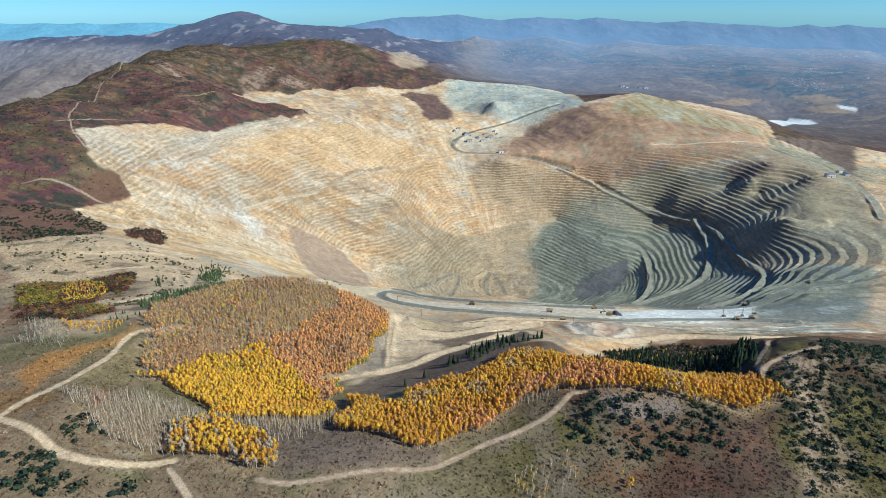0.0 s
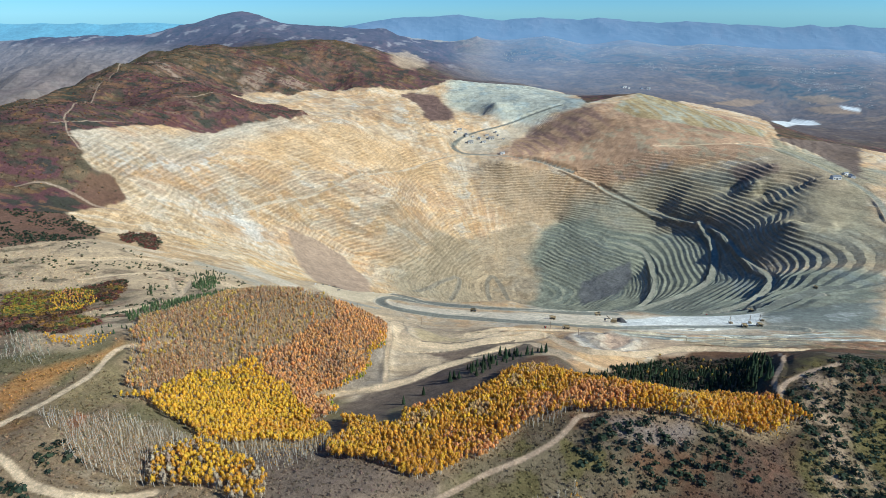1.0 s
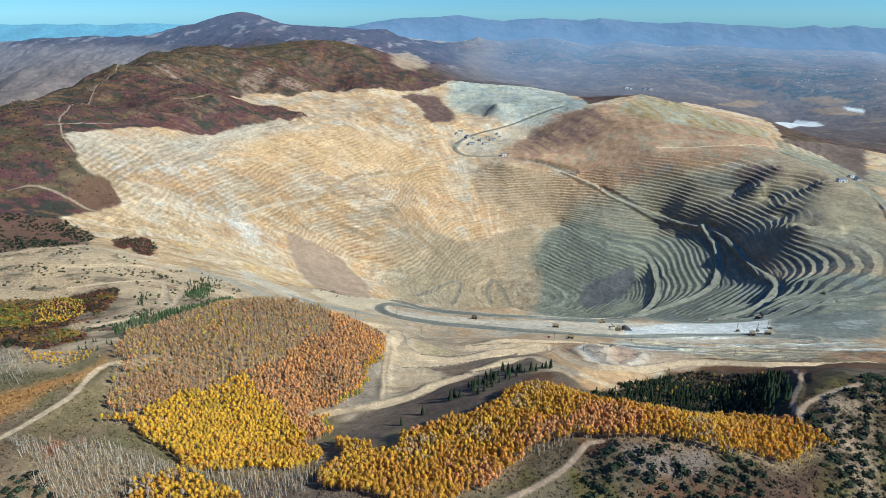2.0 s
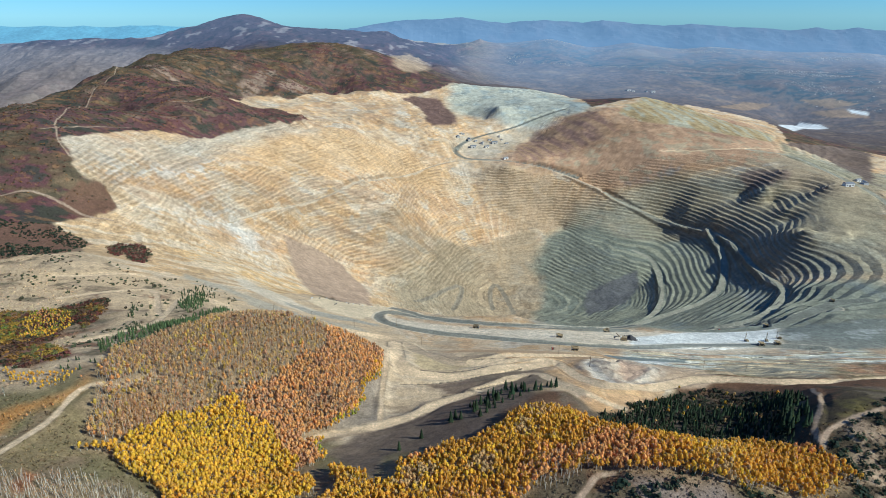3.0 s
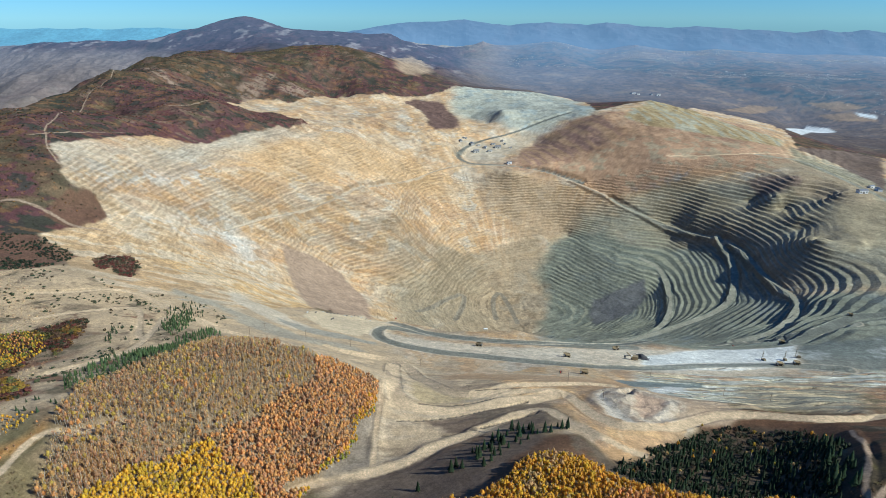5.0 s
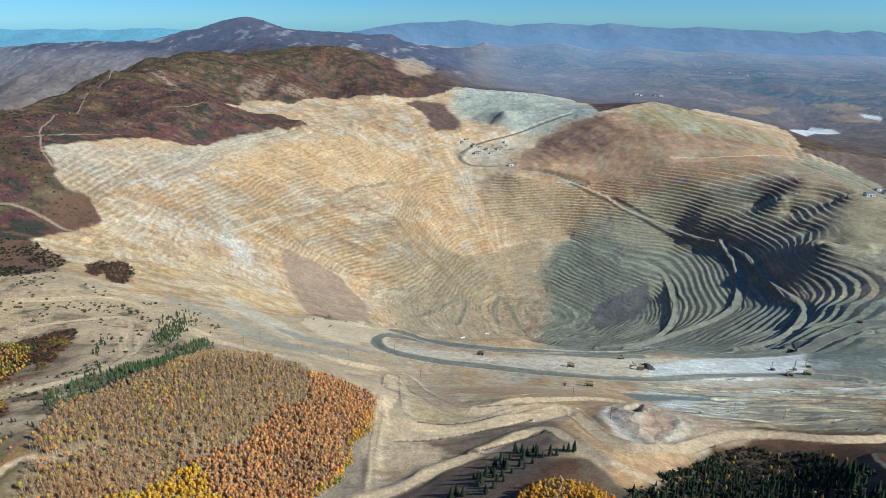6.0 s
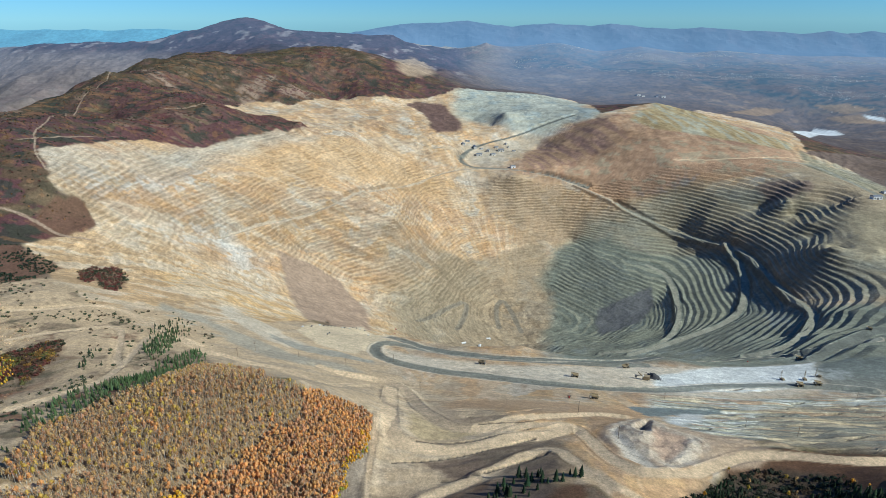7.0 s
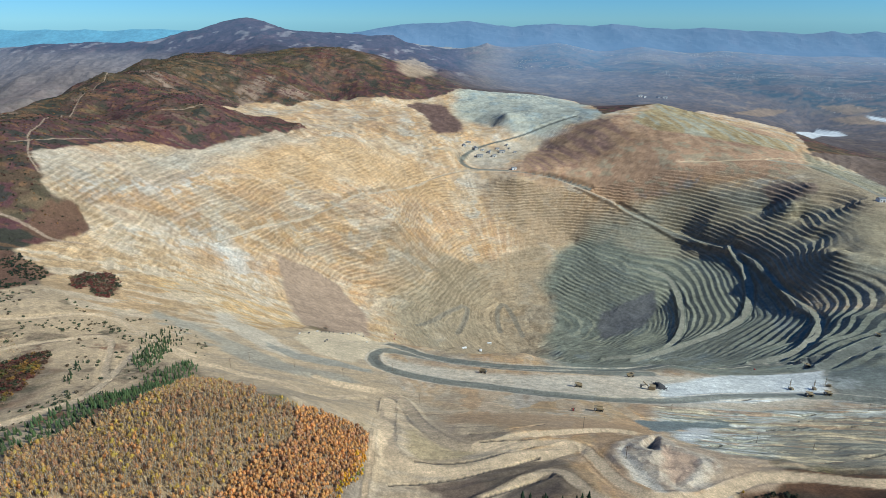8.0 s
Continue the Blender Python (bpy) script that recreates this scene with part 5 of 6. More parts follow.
def full_crown(count, centre, radii, size, r):
    """Leaf sprays over a small lumpy heart of twigs and leaves, drawn in towards the tip."""
    v, f = leaf_cloud(count, centre, radii, size, r, 0.25, 0.72)
    g = (1 + 5 ** 0.5) / 2
    heart = np.array([(-1, g, 0), (1, g, 0), (-1, -g, 0), (1, -g, 0), (0, -1, g), (0, 1, g), (0, -1, -g), (0, 1, -g), (g, 0, -1), (g, 0, 1), (-g, 0, -1), (-g, 0, 1)], float) / 1.9
    heart = heart * r.uniform(0.55, 0.9, (12, 1)) * np.array(radii) + np.array(centre)
    sides = ((0, 11, 5), (0, 5, 1), (0, 1, 7), (0, 7, 10), (0, 10, 11), (1, 5, 9), (5, 11, 4), (11, 10, 2), (10, 7, 6), (7, 1, 8), (3, 9, 4), (3, 4, 2), (3, 2, 6), (3, 6, 8), (3, 8, 9), (4, 9, 5), (2, 4, 11), (6, 2, 10), (8, 6, 7), (9, 8, 1))
    f = list(f) + [tuple(len(v) + q for q in t) for t in sides]
    v = np.concatenate([v, heart])
    up = np.clip((v[:, 2] - centre[2]) / radii[2], 0, 1.3)
    v[:, :2] *= (1 - 0.38 * up)[:, None]
    return v, f


def whorls(height, radius, tiers, sides, r):
    """Drooping tiers of a conifer."""
    v, f = [], []
    for t in range(tiers):
        k = t / tiers
        z0, z1 = height * (0.1 + 0.82 * k), height * (0.1 + 0.82 * k + 1.5 / tiers)
        rad = radius * (1 - k) ** 0.85 + 0.15
        b = len(v)
        v.append((0, 0, min(z1, height)))
        off = r.uniform(0, 1)
        for i in range(sides):
            a = 6.2832 * (i + off) / sides
            q = rad * (1.0 if i % 2 else 0.62) * r.uniform(0.8, 1.15)
            v.append((q * math.cos(a), q * math.sin(a), z0 + (0 if i % 2 else height * 0.05)))
        for i in range(sides):
            f.append((b, b + 1 + i, b + 1 + (i + 1) % sides))
    return np.array(v, float), f


def mesh_from(name, v, faces, tint=None, material=None):
    me = bpy.data.meshes.new(name)
    me.from_pydata([tuple(p) for p in v], [], faces)
    if tint is not None:
        at = me.attributes.new("tint", "FLOAT_COLOR", "POINT")
        c = np.ones((len(v), 4), np.float32)
        c[:, :3] = tint
        at.data.foreach_set("color", c.ravel())
    if material:
        me.materials.append(material)
    return me


def joined(name, shapes, which, place, turn, scale, tint, material, label, category):
    """Many plants of a kind as one mesh: shape index, place, turn, scale and tint for each."""
    V, F, S, T, base = [], [], [], [], 0
    for k, (v, f) in enumerate(shapes):
        pick = np.where(which == k)[0]
        if not len(pick):
            continue
        c, s = np.cos(turn[pick]), np.sin(turn[pick])
        x = (v[None, :, 0] * c[:, None] - v[None, :, 1] * s[:, None]) * scale[pick, 0][:, None] + place[pick, 0][:, None]
        y = (v[None, :, 0] * s[:, None] + v[None, :, 1] * c[:, None]) * scale[pick, 0][:, None] + place[pick, 1][:, None]
        z = v[None, :, 2] * scale[pick, 1][:, None] + place[pick, 2][:, None]
        V.append(np.stack([x, y, z], -1).reshape(-1, 3))
        T.append(np.repeat(tint[pick], len(v), 0))
        sizes = np.array([len(q) for q in f])
        flat = np.concatenate([np.array(q) for q in f])
        F.append((flat[None, :] + base + np.arange(len(pick))[:, None] * len(v)).ravel())
        S.append(np.tile(sizes, len(pick)))
        base += len(pick) * len(v)
    V, F, S, T = np.concatenate(V), np.concatenate(F), np.concatenate(S), np.concatenate(T)
    me = bpy.data.meshes.new(name)
    me.vertices.add(len(V))
    me.vertices.foreach_set("co", V.astype(np.float32).ravel())
    me.loops.add(len(F))
    me.loops.foreach_set("vertex_index", F.astype(np.int32))
    me.polygons.add(len(S))
    me.polygons.foreach_set("loop_start", np.concatenate([[0], np.cumsum(S)[:-1]]).astype(np.int32))
    me.update(calc_edges=True)
    at = me.attributes.new("tint", "FLOAT_COLOR", "POINT")
    at.data.foreach_set("color", np.concatenate([T, np.ones((len(T), 1))], 1).astype(np.float32).ravel())
    me.materials.append(material)
    ob = new(name, me)
    return tagged(ob, label, category, kind="stuff") if label else ob


def sown(names, gap, soft=3.0, least=0.5, wild=None):
    """Scattered places inside zones, about one every gap metres."""
    out = []
    for name in names:
        o = ZONES[name]
        lo, hi = o.min(0) - 5, o.max(0) + 5
        nx, ny = max(int((hi[0] - lo[0]) / gap), 1), max(int((hi[1] - lo[1]) / gap), 1)
        X, Y = np.meshgrid(np.arange(nx), np.arange(ny))
        x = lo[0] + (X.ravel() + rng.uniform(-0.45, 0.45, X.size)) * gap
        y = lo[1] + (Y.ravel() + rng.uniform(-0.45, 0.45, X.size)) * gap
        k = zmask(x, y, name, soft, wild) > least
        out.append(np.stack([x[k], y[k]], -1))
    return np.concatenate(out)


def off_roads(p, extra=1.5):
    keep = np.ones(len(p), bool)
    for w, line in ROADS.values():
        keep &= beside(p[:, 0], p[:, 1], line, w + extra + 1) > w + extra
    return p[keep]


def grounded(p, sink=0.15):
    return np.concatenate([p, (land(p[:, 0], p[:, 1]) - sink)[:, None]], 1)


def mixed(p, palette, size, seed, stray=0.75):
    """A colour for each plant: patches of the palette's colours, with stray ones."""
    n = len(p)
    q = np.clip((cloud(p[:, 0], p[:, 1], size, 3, seed) * 0.5 + 0.5) * len(palette) + rng.normal(0, stray, n), 0, len(palette) - 0.01).astype(int)
    c = np.array(palette)[q]
    return c * rng.uniform(0.84, 1.16, (n, 1)) * rng.uniform(0.95, 1.05, (n, 3))


tr = np.random.default_rng(8)
TRUNKS = [trunk_shape(tr.uniform(8.3, 9.6), 0.17, 5, tr.normal(0, 0.35, 2), tr) for _ in range(5)]
STEMS = [trunk_shape(tr.uniform(8.3, 9.6), 0.2, 3, tr.normal(0, 0.75, 2), tr, 0) for _ in range(5)]
NEAR_FULL = [full_crown(64, (0, 0, 6.3), (1.65, 1.65, 2.75), 0.85, tr) for _ in range(6)]
FULL = [full_crown(24, (0, 0, 6.3), (1.65, 1.65, 2.75), 1.22, tr) for _ in range(6)]
SPARSE = [leaf_cloud(18, (0, 0, 6.3), (1.25, 1.25, 3.0), 0.86, tr, hollow=0.25) for _ in range(6)]
BARE = [leaf_cloud(8, (0, 0, 6.0), (1.0, 1.0, 2.8), 0.7, tr, hollow=0.2) for _ in range(6)]
PALE_BARK = (0.56, 0.52, 0.44)
GOLD, AMBER, ORANGE, RUSSET = (0.78, 0.48, 0.055), (0.70, 0.37, 0.055), (0.74, 0.37, 0.135), (0.52, 0.29, 0.15)
TWIG, TWIG_GREY, LIME = (0.58, 0.38, 0.165), (0.52, 0.42, 0.30), (0.32, 0.33, 0.05)

near_aspens = []          # (place, turn, scale, tint, leafy) of the trees built singly


def aspen_wood(names, gap, palette, leafy, patch, seed, label, high=1.0, thin=1.0, singles_below=0, dim=1.0, twigs=None):
    p = grounded(off_roads(sown(names, gap, 3.0, 0.5, 8.0), 0.6))
    p = p[rng.uniform(0, 1, len(p)) < thin]
    n = len(p)
    tint = mixed(p, palette, patch, seed)
    s = 0.80 * high * rng.uniform(0.62, 1.0, n)
    scale = np.stack([s * rng.uniform(0.85, 1.15, n), s], -1)
    turn = rng.uniform(0, 6.28, n)
    single = p[:, 1] < singles_below
    single &= np.cumsum(single) <= 300 - len(near_aspens)
    for i in np.where(single)[0]:
        near_aspens.append((p[i], turn[i], scale[i], tint[i], leafy))
    r = ~single
    which = rng.integers(0, 5, n)
    bark = np.array(PALE_BARK) * rng.uniform(0.75, 1.1, (n, 1)) * dim
    wood = new("aspen_wood")
    tagged(wood, label, "trees", kind="stuff")
    trunks = joined("trunks", STEMS, which[r], p[r], turn[r], scale[r], bark[r], BARK, "", "")
    crowns = joined("crowns", FULL if leafy else twigs or SPARSE, rng.integers(0, 6, r.sum()), p[r], turn[r], scale[r], tint[r], LEAF, "", "")
    for part_of in (trunks, crowns):
        part_of.parent = wood
    return n


aspen_wood(["gold_aspens"], 2.15, [AMBER, GOLD, GOLD, GOLD, (0.60, 0.40, 0.05)], True, 40, 61, "dense grove of golden-yellow autumn aspens on a hillside")
aspen_wood(["gold_finger"], 2.2, [GOLD, GOLD, AMBER], True, 18, 68, "narrow tongue of golden aspens running downhill")
aspen_wood(["gold_edge"], 2.3, [GOLD, LIME, GOLD, AMBER], True, 12, 52, "yellow-green aspens along the edge of the orange grove", high=0.85)
aspen_wood(["grey_notch"], 2.6, [TWIG_GREY, TWIG_GREY, TWIG], False, 18, 58, "bare grey aspens at the edge of the amber wood", twigs=BARE)
aspen_wood(["gold_low"], 2.3, [TWIG_GREY, AMBER, GOLD, GOLD], True, 18, 62, "golden aspens with pale trunks beside the track", singles_below=226)
aspen_wood(["amber_aspens"], 2.1, [ORANGE, AMBER, AMBER, AMBER, GOLD, TWIG], True, 36, 63, "thick wood of amber and orange aspens over a ridge", singles_below=262)
aspen_wood(["orange_aspens"], 2.1, [RUSSET, (0.72, 0.40, 0.16), (0.74, 0.38, 0.14), (0.62, 0.34, 0.17)], True, 30, 64, "grove of orange autumn aspens on the hill")
aspen_wood(["bare_aspens"], 2.15, [TWIG, (0.56, 0.38, 0.20), (0.66, 0.45, 0.21), RUSSET, (0.64, 0.41, 0.17)], False, 24, 65, "nearly leafless brown aspens covering the hilltop", dim=0.8)
aspen_wood(["bare_aspens"], 4.2, [RUSSET, (0.60, 0.36, 0.14), (0.60, 0.42, 0.10), ORANGE], True, 30, 66, "scattered orange aspens among leafless ones")
aspen_wood(["grey_trunks"], 2.1, [TWIG_GREY, TWIG_GREY, TWIG, RUSSET], False, 30, 67, "leafless aspens with bare whitish trunks", singles_below=214, twigs=BARE)
aspen_wood(["bare_fringe"], 4.5, [TWIG, TWIG_GREY, RUSSET, ORANGE], False, 30, 69, "thin leafless aspens at the hill's edge", high=0.8)
aspen_wood(["pale_copse", "amber_fringe"], 3.0, [TWIG_GREY, TWIG_GREY, AMBER, GOLD], False, 14, 53, "pale thinly leaved aspens on the near slope", high=0.85, thin=0.8)
aspen_wood(["gold_copse", "amber_fringe"], 5.0, [AMBER, GOLD], True, 14, 54, "small golden aspens on the near slope", high=0.8, thin=0.8)
aspen_wood(["trunk_fringe"], 2.4, [TWIG_GREY, TWIG_GREY, TWIG, AMBER], False, 20, 55, "bare pale aspen stems below the golden grove", thin=0.8, twigs=BARE)
aspen_wood(["left_mixed", "left_gold_b"], 2.9, [AMBER, GOLD, GOLD, LIME, ORANGE], True, 25, 56, "orange and gold aspens on the western bank", high=0.6, thin=0.8)
aspen_wood(["left_rust"], 4.0, [RUSSET, ORANGE, (0.60, 0.32, 0.09), AMBER], True, 25, 50, "low rust-orange aspens on the bank below the track", high=0.4, thin=0.75)
aspen_wood(["left_grey"], 3.6, [(0.20, 0.22, 0.15), TWIG_GREY, (0.16, 0.19, 0.12)], False, 25, 57, "grey-green leafless aspens on the western bank", high=0.8)
aspen_wood(["dark_hollow"], 6.5, [AMBER, (0.56, 0.40, 0.06), TWIG], True, 25, 51, "scattered amber aspens among firs in the hollow", high=0.8, thin=0.14)


def part(name, me, parent, label=""):
    ob = new(name, me)
    ob.parent = parent
    return tagged(ob, label)


# the aspens nearest to the flight line, one by one
kept = sorted(near_aspens, key=lambda a: a[0][1])[:300]
crown_of, trunk_of = {}, {}
for place, turn, scale, tint, leafy in kept:
    lum = int(np.argmin([abs(np.array(tint) - np.array(c)).sum() for c in (GOLD, AMBER, ORANGE, RUSSET, TWIG, TWIG_GREY)]))
    k = int(rng.integers(0, 5))
    key = (leafy, lum, k)
    if key not in crown_of:
        v, f = (NEAR_FULL if leafy else SPARSE)[k]
        crown_of[key] = mesh_from("crown", v, f, (GOLD, AMBER, ORANGE, RUSSET, TWIG, TWIG_GREY)[lum], LEAF)
    if k not in trunk_of:
        trunk_of[k] = mesh_from("trunk", *TRUNKS[k], PALE_BARK, BARK)
    tree = new("aspen_tree")
    tree.matrix_world = Matrix.LocRotScale(place, Euler((0, 0, turn)), (scale[0], scale[0], scale[1]))
    words = ("golden-yellow", "amber", "orange", "russet", "brown, nearly leafless", "grey, nearly leafless")[lum]
    tagged(tree, "slender %s aspen with a pale trunk on the slope" % words, "tree", "aspens on the near slope")
    part("trunk", trunk_of[k], tree)
    part("crown", crown_of[key], tree)

# conifers
CONE = [whorls(9.0, 2.0, 5, 10, tr) for _ in range(5)]
FIR = (0.030, 0.050, 0.026)


def fir_wood(names, gap, label, thin=1.0, high=1.0, green=FIR):
    p = grounded(sown(names, gap))
    p = p[rng.uniform(0, 1, len(p)) < thin]
    n = len(p)
    s = high * rng.uniform(0.55, 1.2, n)
    tint = np.array(green) * rng.uniform(0.7, 1.5, (n, 1)) * rng.uniform(0.9, 1.1, (n, 3))
    joined("fir_wood", CONE, rng.integers(0, 5, n), p, rng.uniform(0, 6.28, n), np.stack([s, s], -1), tint, LEAF, label, "trees")
    return n


fir_wood(["conifers"], 3.4, "dark green firs in a shaded hollow below the mine road", 0.75, 0.62)
fir_wood(["conifer_edge"], 5.0, "dark firs along the far edge of the aspen wood", 0.75, 0.9)
fir_wood(["left_conifers", "left_shrubs"], 3.0, "young green conifers along the edge of the hill", 0.62, 0.55, (0.085, 0.125, 0.055))

fir_wood(["left_firs", "bank_firs", "bank_firs_b"], 4.2, "clumps of dark green firs beside the bank roads", 0.42, 0.52, (0.050, 0.075, 0.036))
fir_wood(["tall_firs"], 5.0, "tall dark firs standing above the hollow", 0.9, 1.2)

# shrubs
BUSH = [leaf_cloud(24, (0, 0, 0.75), (1.25, 1.25, 0.85), 0.95, tr, 0.4, 0.7) for _ in range(6)]
TUFT = [leaf_cloud(9, (0, 0, 0.4), (0.95, 0.95, 0.42), 0.8, tr, 0.9, 0.4) for _ in range(6)]

FAR_TUFT = [leaf_cloud(5, (0, 0, 0.5), (0.95, 0.95, 0.5), 1.2, tr, 0.8, 0.5) for _ in range(6)]


def scrub(name, names, gap, palette, patch, seed, label, size=1.0, thin=1.0, clump=-2.0, soft=3.0, stray=0.75):
    p = off_roads(sown(names, gap, soft), 0.5)
    p = p[cloud(p[:, 0], p[:, 1], 26, 3, seed + 40) > clump]
    p = p[rng.uniform(0, 1, len(p)) < thin]
    if name == "dry_brush":
        p = p[inside(p[:, 0], p[:, 1], ZONES["mine"], 6) < 0.2]
    p = grounded(p)
    n = len(p)
    s = size * rng.uniform(0.5, 1.35, n)
    tint = mixed(p, palette, patch, seed, stray) if palette else np.clip(soil(p[:, 0], p[:, 1], p[:, 2], np.zeros(n)) * rng.uniform(0.85, 1.6, (n, 1)) * rng.uniform(0.93, 1.07, (n, 3)), 0.02, 0.8)
    return joined(name, (TUFT if gap < 3 else FAR_TUFT) if name == "dry_brush" else BUSH, rng.integers(0, 6, n), p, rng.uniform(0, 6.28, n), np.stack([s, s * rng.uniform(0.7, 1.1, n)], -1), tint, LEAF, label, "shrubs")


OAK = [(0.040, 0.062, 0.040), (0.055, 0.075, 0.045), (0.035, 0.050, 0.036)]
scrub("evergreen_scrub", ["scrub_right", "scrub_far_right", "shrub_left", "shrub_low_left"], 4.7, OAK, 20, 71, "dark green rounded shrubs dotted over a dry slope", 1.55, 0.9, -0.3)
scrub("evergreen_scrub", ["left_scrub"], 4.5, OAK, 20, 74, "dark green thicket on a red slope", 1.5, 0.7, -0.3)
scrub("evergreen_scrub", ["left_bare", "tan_bank", "left_red"], 6.5, [(0.06, 0.085, 0.05), (0.09, 0.11, 0.06), (0.10, 0.08, 0.05)], 20, 73, "dark shrubs on pale disturbed ground", 1.15, 0.42, 0.2)
scrub("autumn_scrub", ["red_clump", "red_clump_b"], 3.2, [(0.07, 0.085, 0.05), (0.19, 0.065, 0.055), (0.16, 0.09, 0.065), (0.09, 0.09, 0.055), (0.20, 0.11, 0.06)], 22, 78, "dark red and green brush in patches on pale ground", 1.4, 0.85)
zone("near_slope", [(-260, 165), (300, 165), (330, 380), (150, 300), (-20, 262), (-120, 262), (-210, 330), (-330, 330)])
scrub("autumn_scrub", ["dark_hollow"], 4.2, [(0.035, 0.048, 0.030), (0.055, 0.058, 0.036), (0.040, 0.050, 0.032), (0.09, 0.065, 0.04)], 22, 79, "olive and brown brush between firs in the hollow", 1.5, 0.85)
scrub("autumn_scrub", ["left_brush", "red_slope"], 3.6, [(0.06, 0.07, 0.04), (0.17, 0.065, 0.05), (0.13, 0.08, 0.05), (0.30, 0.17, 0.05), (0.16, 0.16, 0.06), (0.36, 0.24, 0.05)], 24, 81, "mixed red, olive and gold brush on the western bank", 1.5, 0.85)
scrub("autumn_scrub", ["left_gold"], 4.0, [(0.22, 0.26, 0.05), (0.30, 0.30, 0.05), (0.18, 0.24, 0.05), (0.42, 0.28, 0.05)], 22, 80, "gold and lime brush on the western bank", 1.5, 0.7)
scrub("dry_brush", ["near_slope"], 2.05, None, 60, 75, "low rust, olive and brown autumn brush", 0.92, 0.85, stray=0.45)
zone("west_brush", [(-700, 900), (-560, 940), (-450, 880), (-700, 620), (-480, 440), (-330, 330), (-230, 340), (-330, 560), (-480, 700), (-760, 1150), (-1000, 1300)])
scrub("dry_brush", ["west_brush"], 3.6, None, 60, 76, "rust and olive brush on the western slopes", 0.95, 0.8, stray=0.6)

zone("ridge_brush", [(-560, 1000), (-700, 900), (-980, 1150), (-1000, 1500), (-1060, 1900), (-1150, 2300), (-1180, 2700), (-1000, 3000), (-640, 3080), (-480, 3060), (-300, 2900), (-140, 2880), (-380, 2620), (-480, 2300), (-420, 1850), (-600, 1540), (-720, 1260), (-650, 1080)])
scrub("dry_brush", ["ridge_brush"], 9.5, [(0.05, 0.055, 0.033), (0.042, 0.05, 0.036), (0.15, 0.06, 0.045), (0.05, 0.055, 0.035), (0.24, 0.13, 0.05), (0.11, 0.09, 0.05)], 150, 77, "dark thickets and rust-coloured brush on the far ridge", 1.9, 0.8, stray=1.4)

# ---- far range beyond the valley ----
ridge_line = np.array([(-1100, 66), (-800, 58), (-420, 43), (-200, 40), (0, 38), (120, 36), (320, 43), (480, 46), (640, 42), (760, 40), (900, 44), (1090, 46), (1240, 41), (1390, 44), (1590, 50), (1740, 52), (1960, 48), (2280, 54), (2540, 57), (2740, 60), (2950, 55), (3100, 59), (3280, 55), (3420, 60), (3620, 62), (4300, 66)], float)
NX, NY = 420, 26
X, T = np.meshgrid(np.linspace(-1100, 4300, NX), np.linspace(0, 1, NY))
X, T = X.ravel(), T.ravel()
crest = 490 + (85 - np.interp(X, ridge_line[:, 0], ridge_line[:, 1])) * 4.05
foot = land(X, np.full(len(X), 4860.0)) - 25
Yr = 4860 + 230 * T + cloud(X, T * 400, 500, 3, 81) * 30 * (1 - T)
Zr = foot + (crest - foot) * T ** 0.8 + ridged(X + T * 200, T * 900, 260, 5, 82) * 34 * T * (1.15 - T) * 2.2 + cloud(X, T * 0, 60, 3, 83) * 2.0 * T
i = (np.arange(NY - 1)[:, None] * NX + np.arange(NX - 1)[None, :]).ravel()
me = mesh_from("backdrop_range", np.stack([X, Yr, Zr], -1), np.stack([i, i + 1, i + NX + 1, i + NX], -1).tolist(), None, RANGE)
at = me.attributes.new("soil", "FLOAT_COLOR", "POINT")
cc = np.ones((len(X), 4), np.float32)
# haze put into the range's glow and its bluish soil
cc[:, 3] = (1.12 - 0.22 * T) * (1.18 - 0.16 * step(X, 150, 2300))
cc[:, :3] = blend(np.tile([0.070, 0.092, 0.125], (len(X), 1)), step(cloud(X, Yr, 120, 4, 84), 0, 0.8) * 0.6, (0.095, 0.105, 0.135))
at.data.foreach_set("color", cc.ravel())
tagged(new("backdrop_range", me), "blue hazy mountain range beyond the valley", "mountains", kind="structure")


# ---- machines, vehicles and buildings ----
YELLOW = plain("machine_paint", (0.30, 0.235, 0.14), 0.5, 0.4)
RUST_RED = plain("red_paint", (0.36, 0.07, 0.05), 0.5, 0.4)
STEEL = plain("dull_steel", (0.16, 0.16, 0.155), 0.55, 0.4, 0.4)
RUBBER = plain("rubber", (0.022, 0.022, 0.022), 0.85, 0.2)
GLASS = plain("dark_glass", (0.02, 0.025, 0.03), 0.08, 0.5, 0.0, 0.05)
WHITE = plain("white_paint", (0.72, 0.72, 0.70), 0.4, 0.4, 0.0, 0.1)
BLACK = plain("dark_paint", (0.03, 0.035, 0.05), 0.35, 0.5, 0.0, 0.2)
WOOD = plain("weathered_wood", (0.20, 0.145, 0.10), 0.85, 0.15)
CLADDING = plain("pale_cladding", (0.52, 0.51, 0.47), 0.6, 0.3, 0.0, 0.15, 2.0)
TIN = plain("grey_tin", (0.30, 0.31, 0.32), 0.45, 0.4, 0.5, 0.2, 1.5)


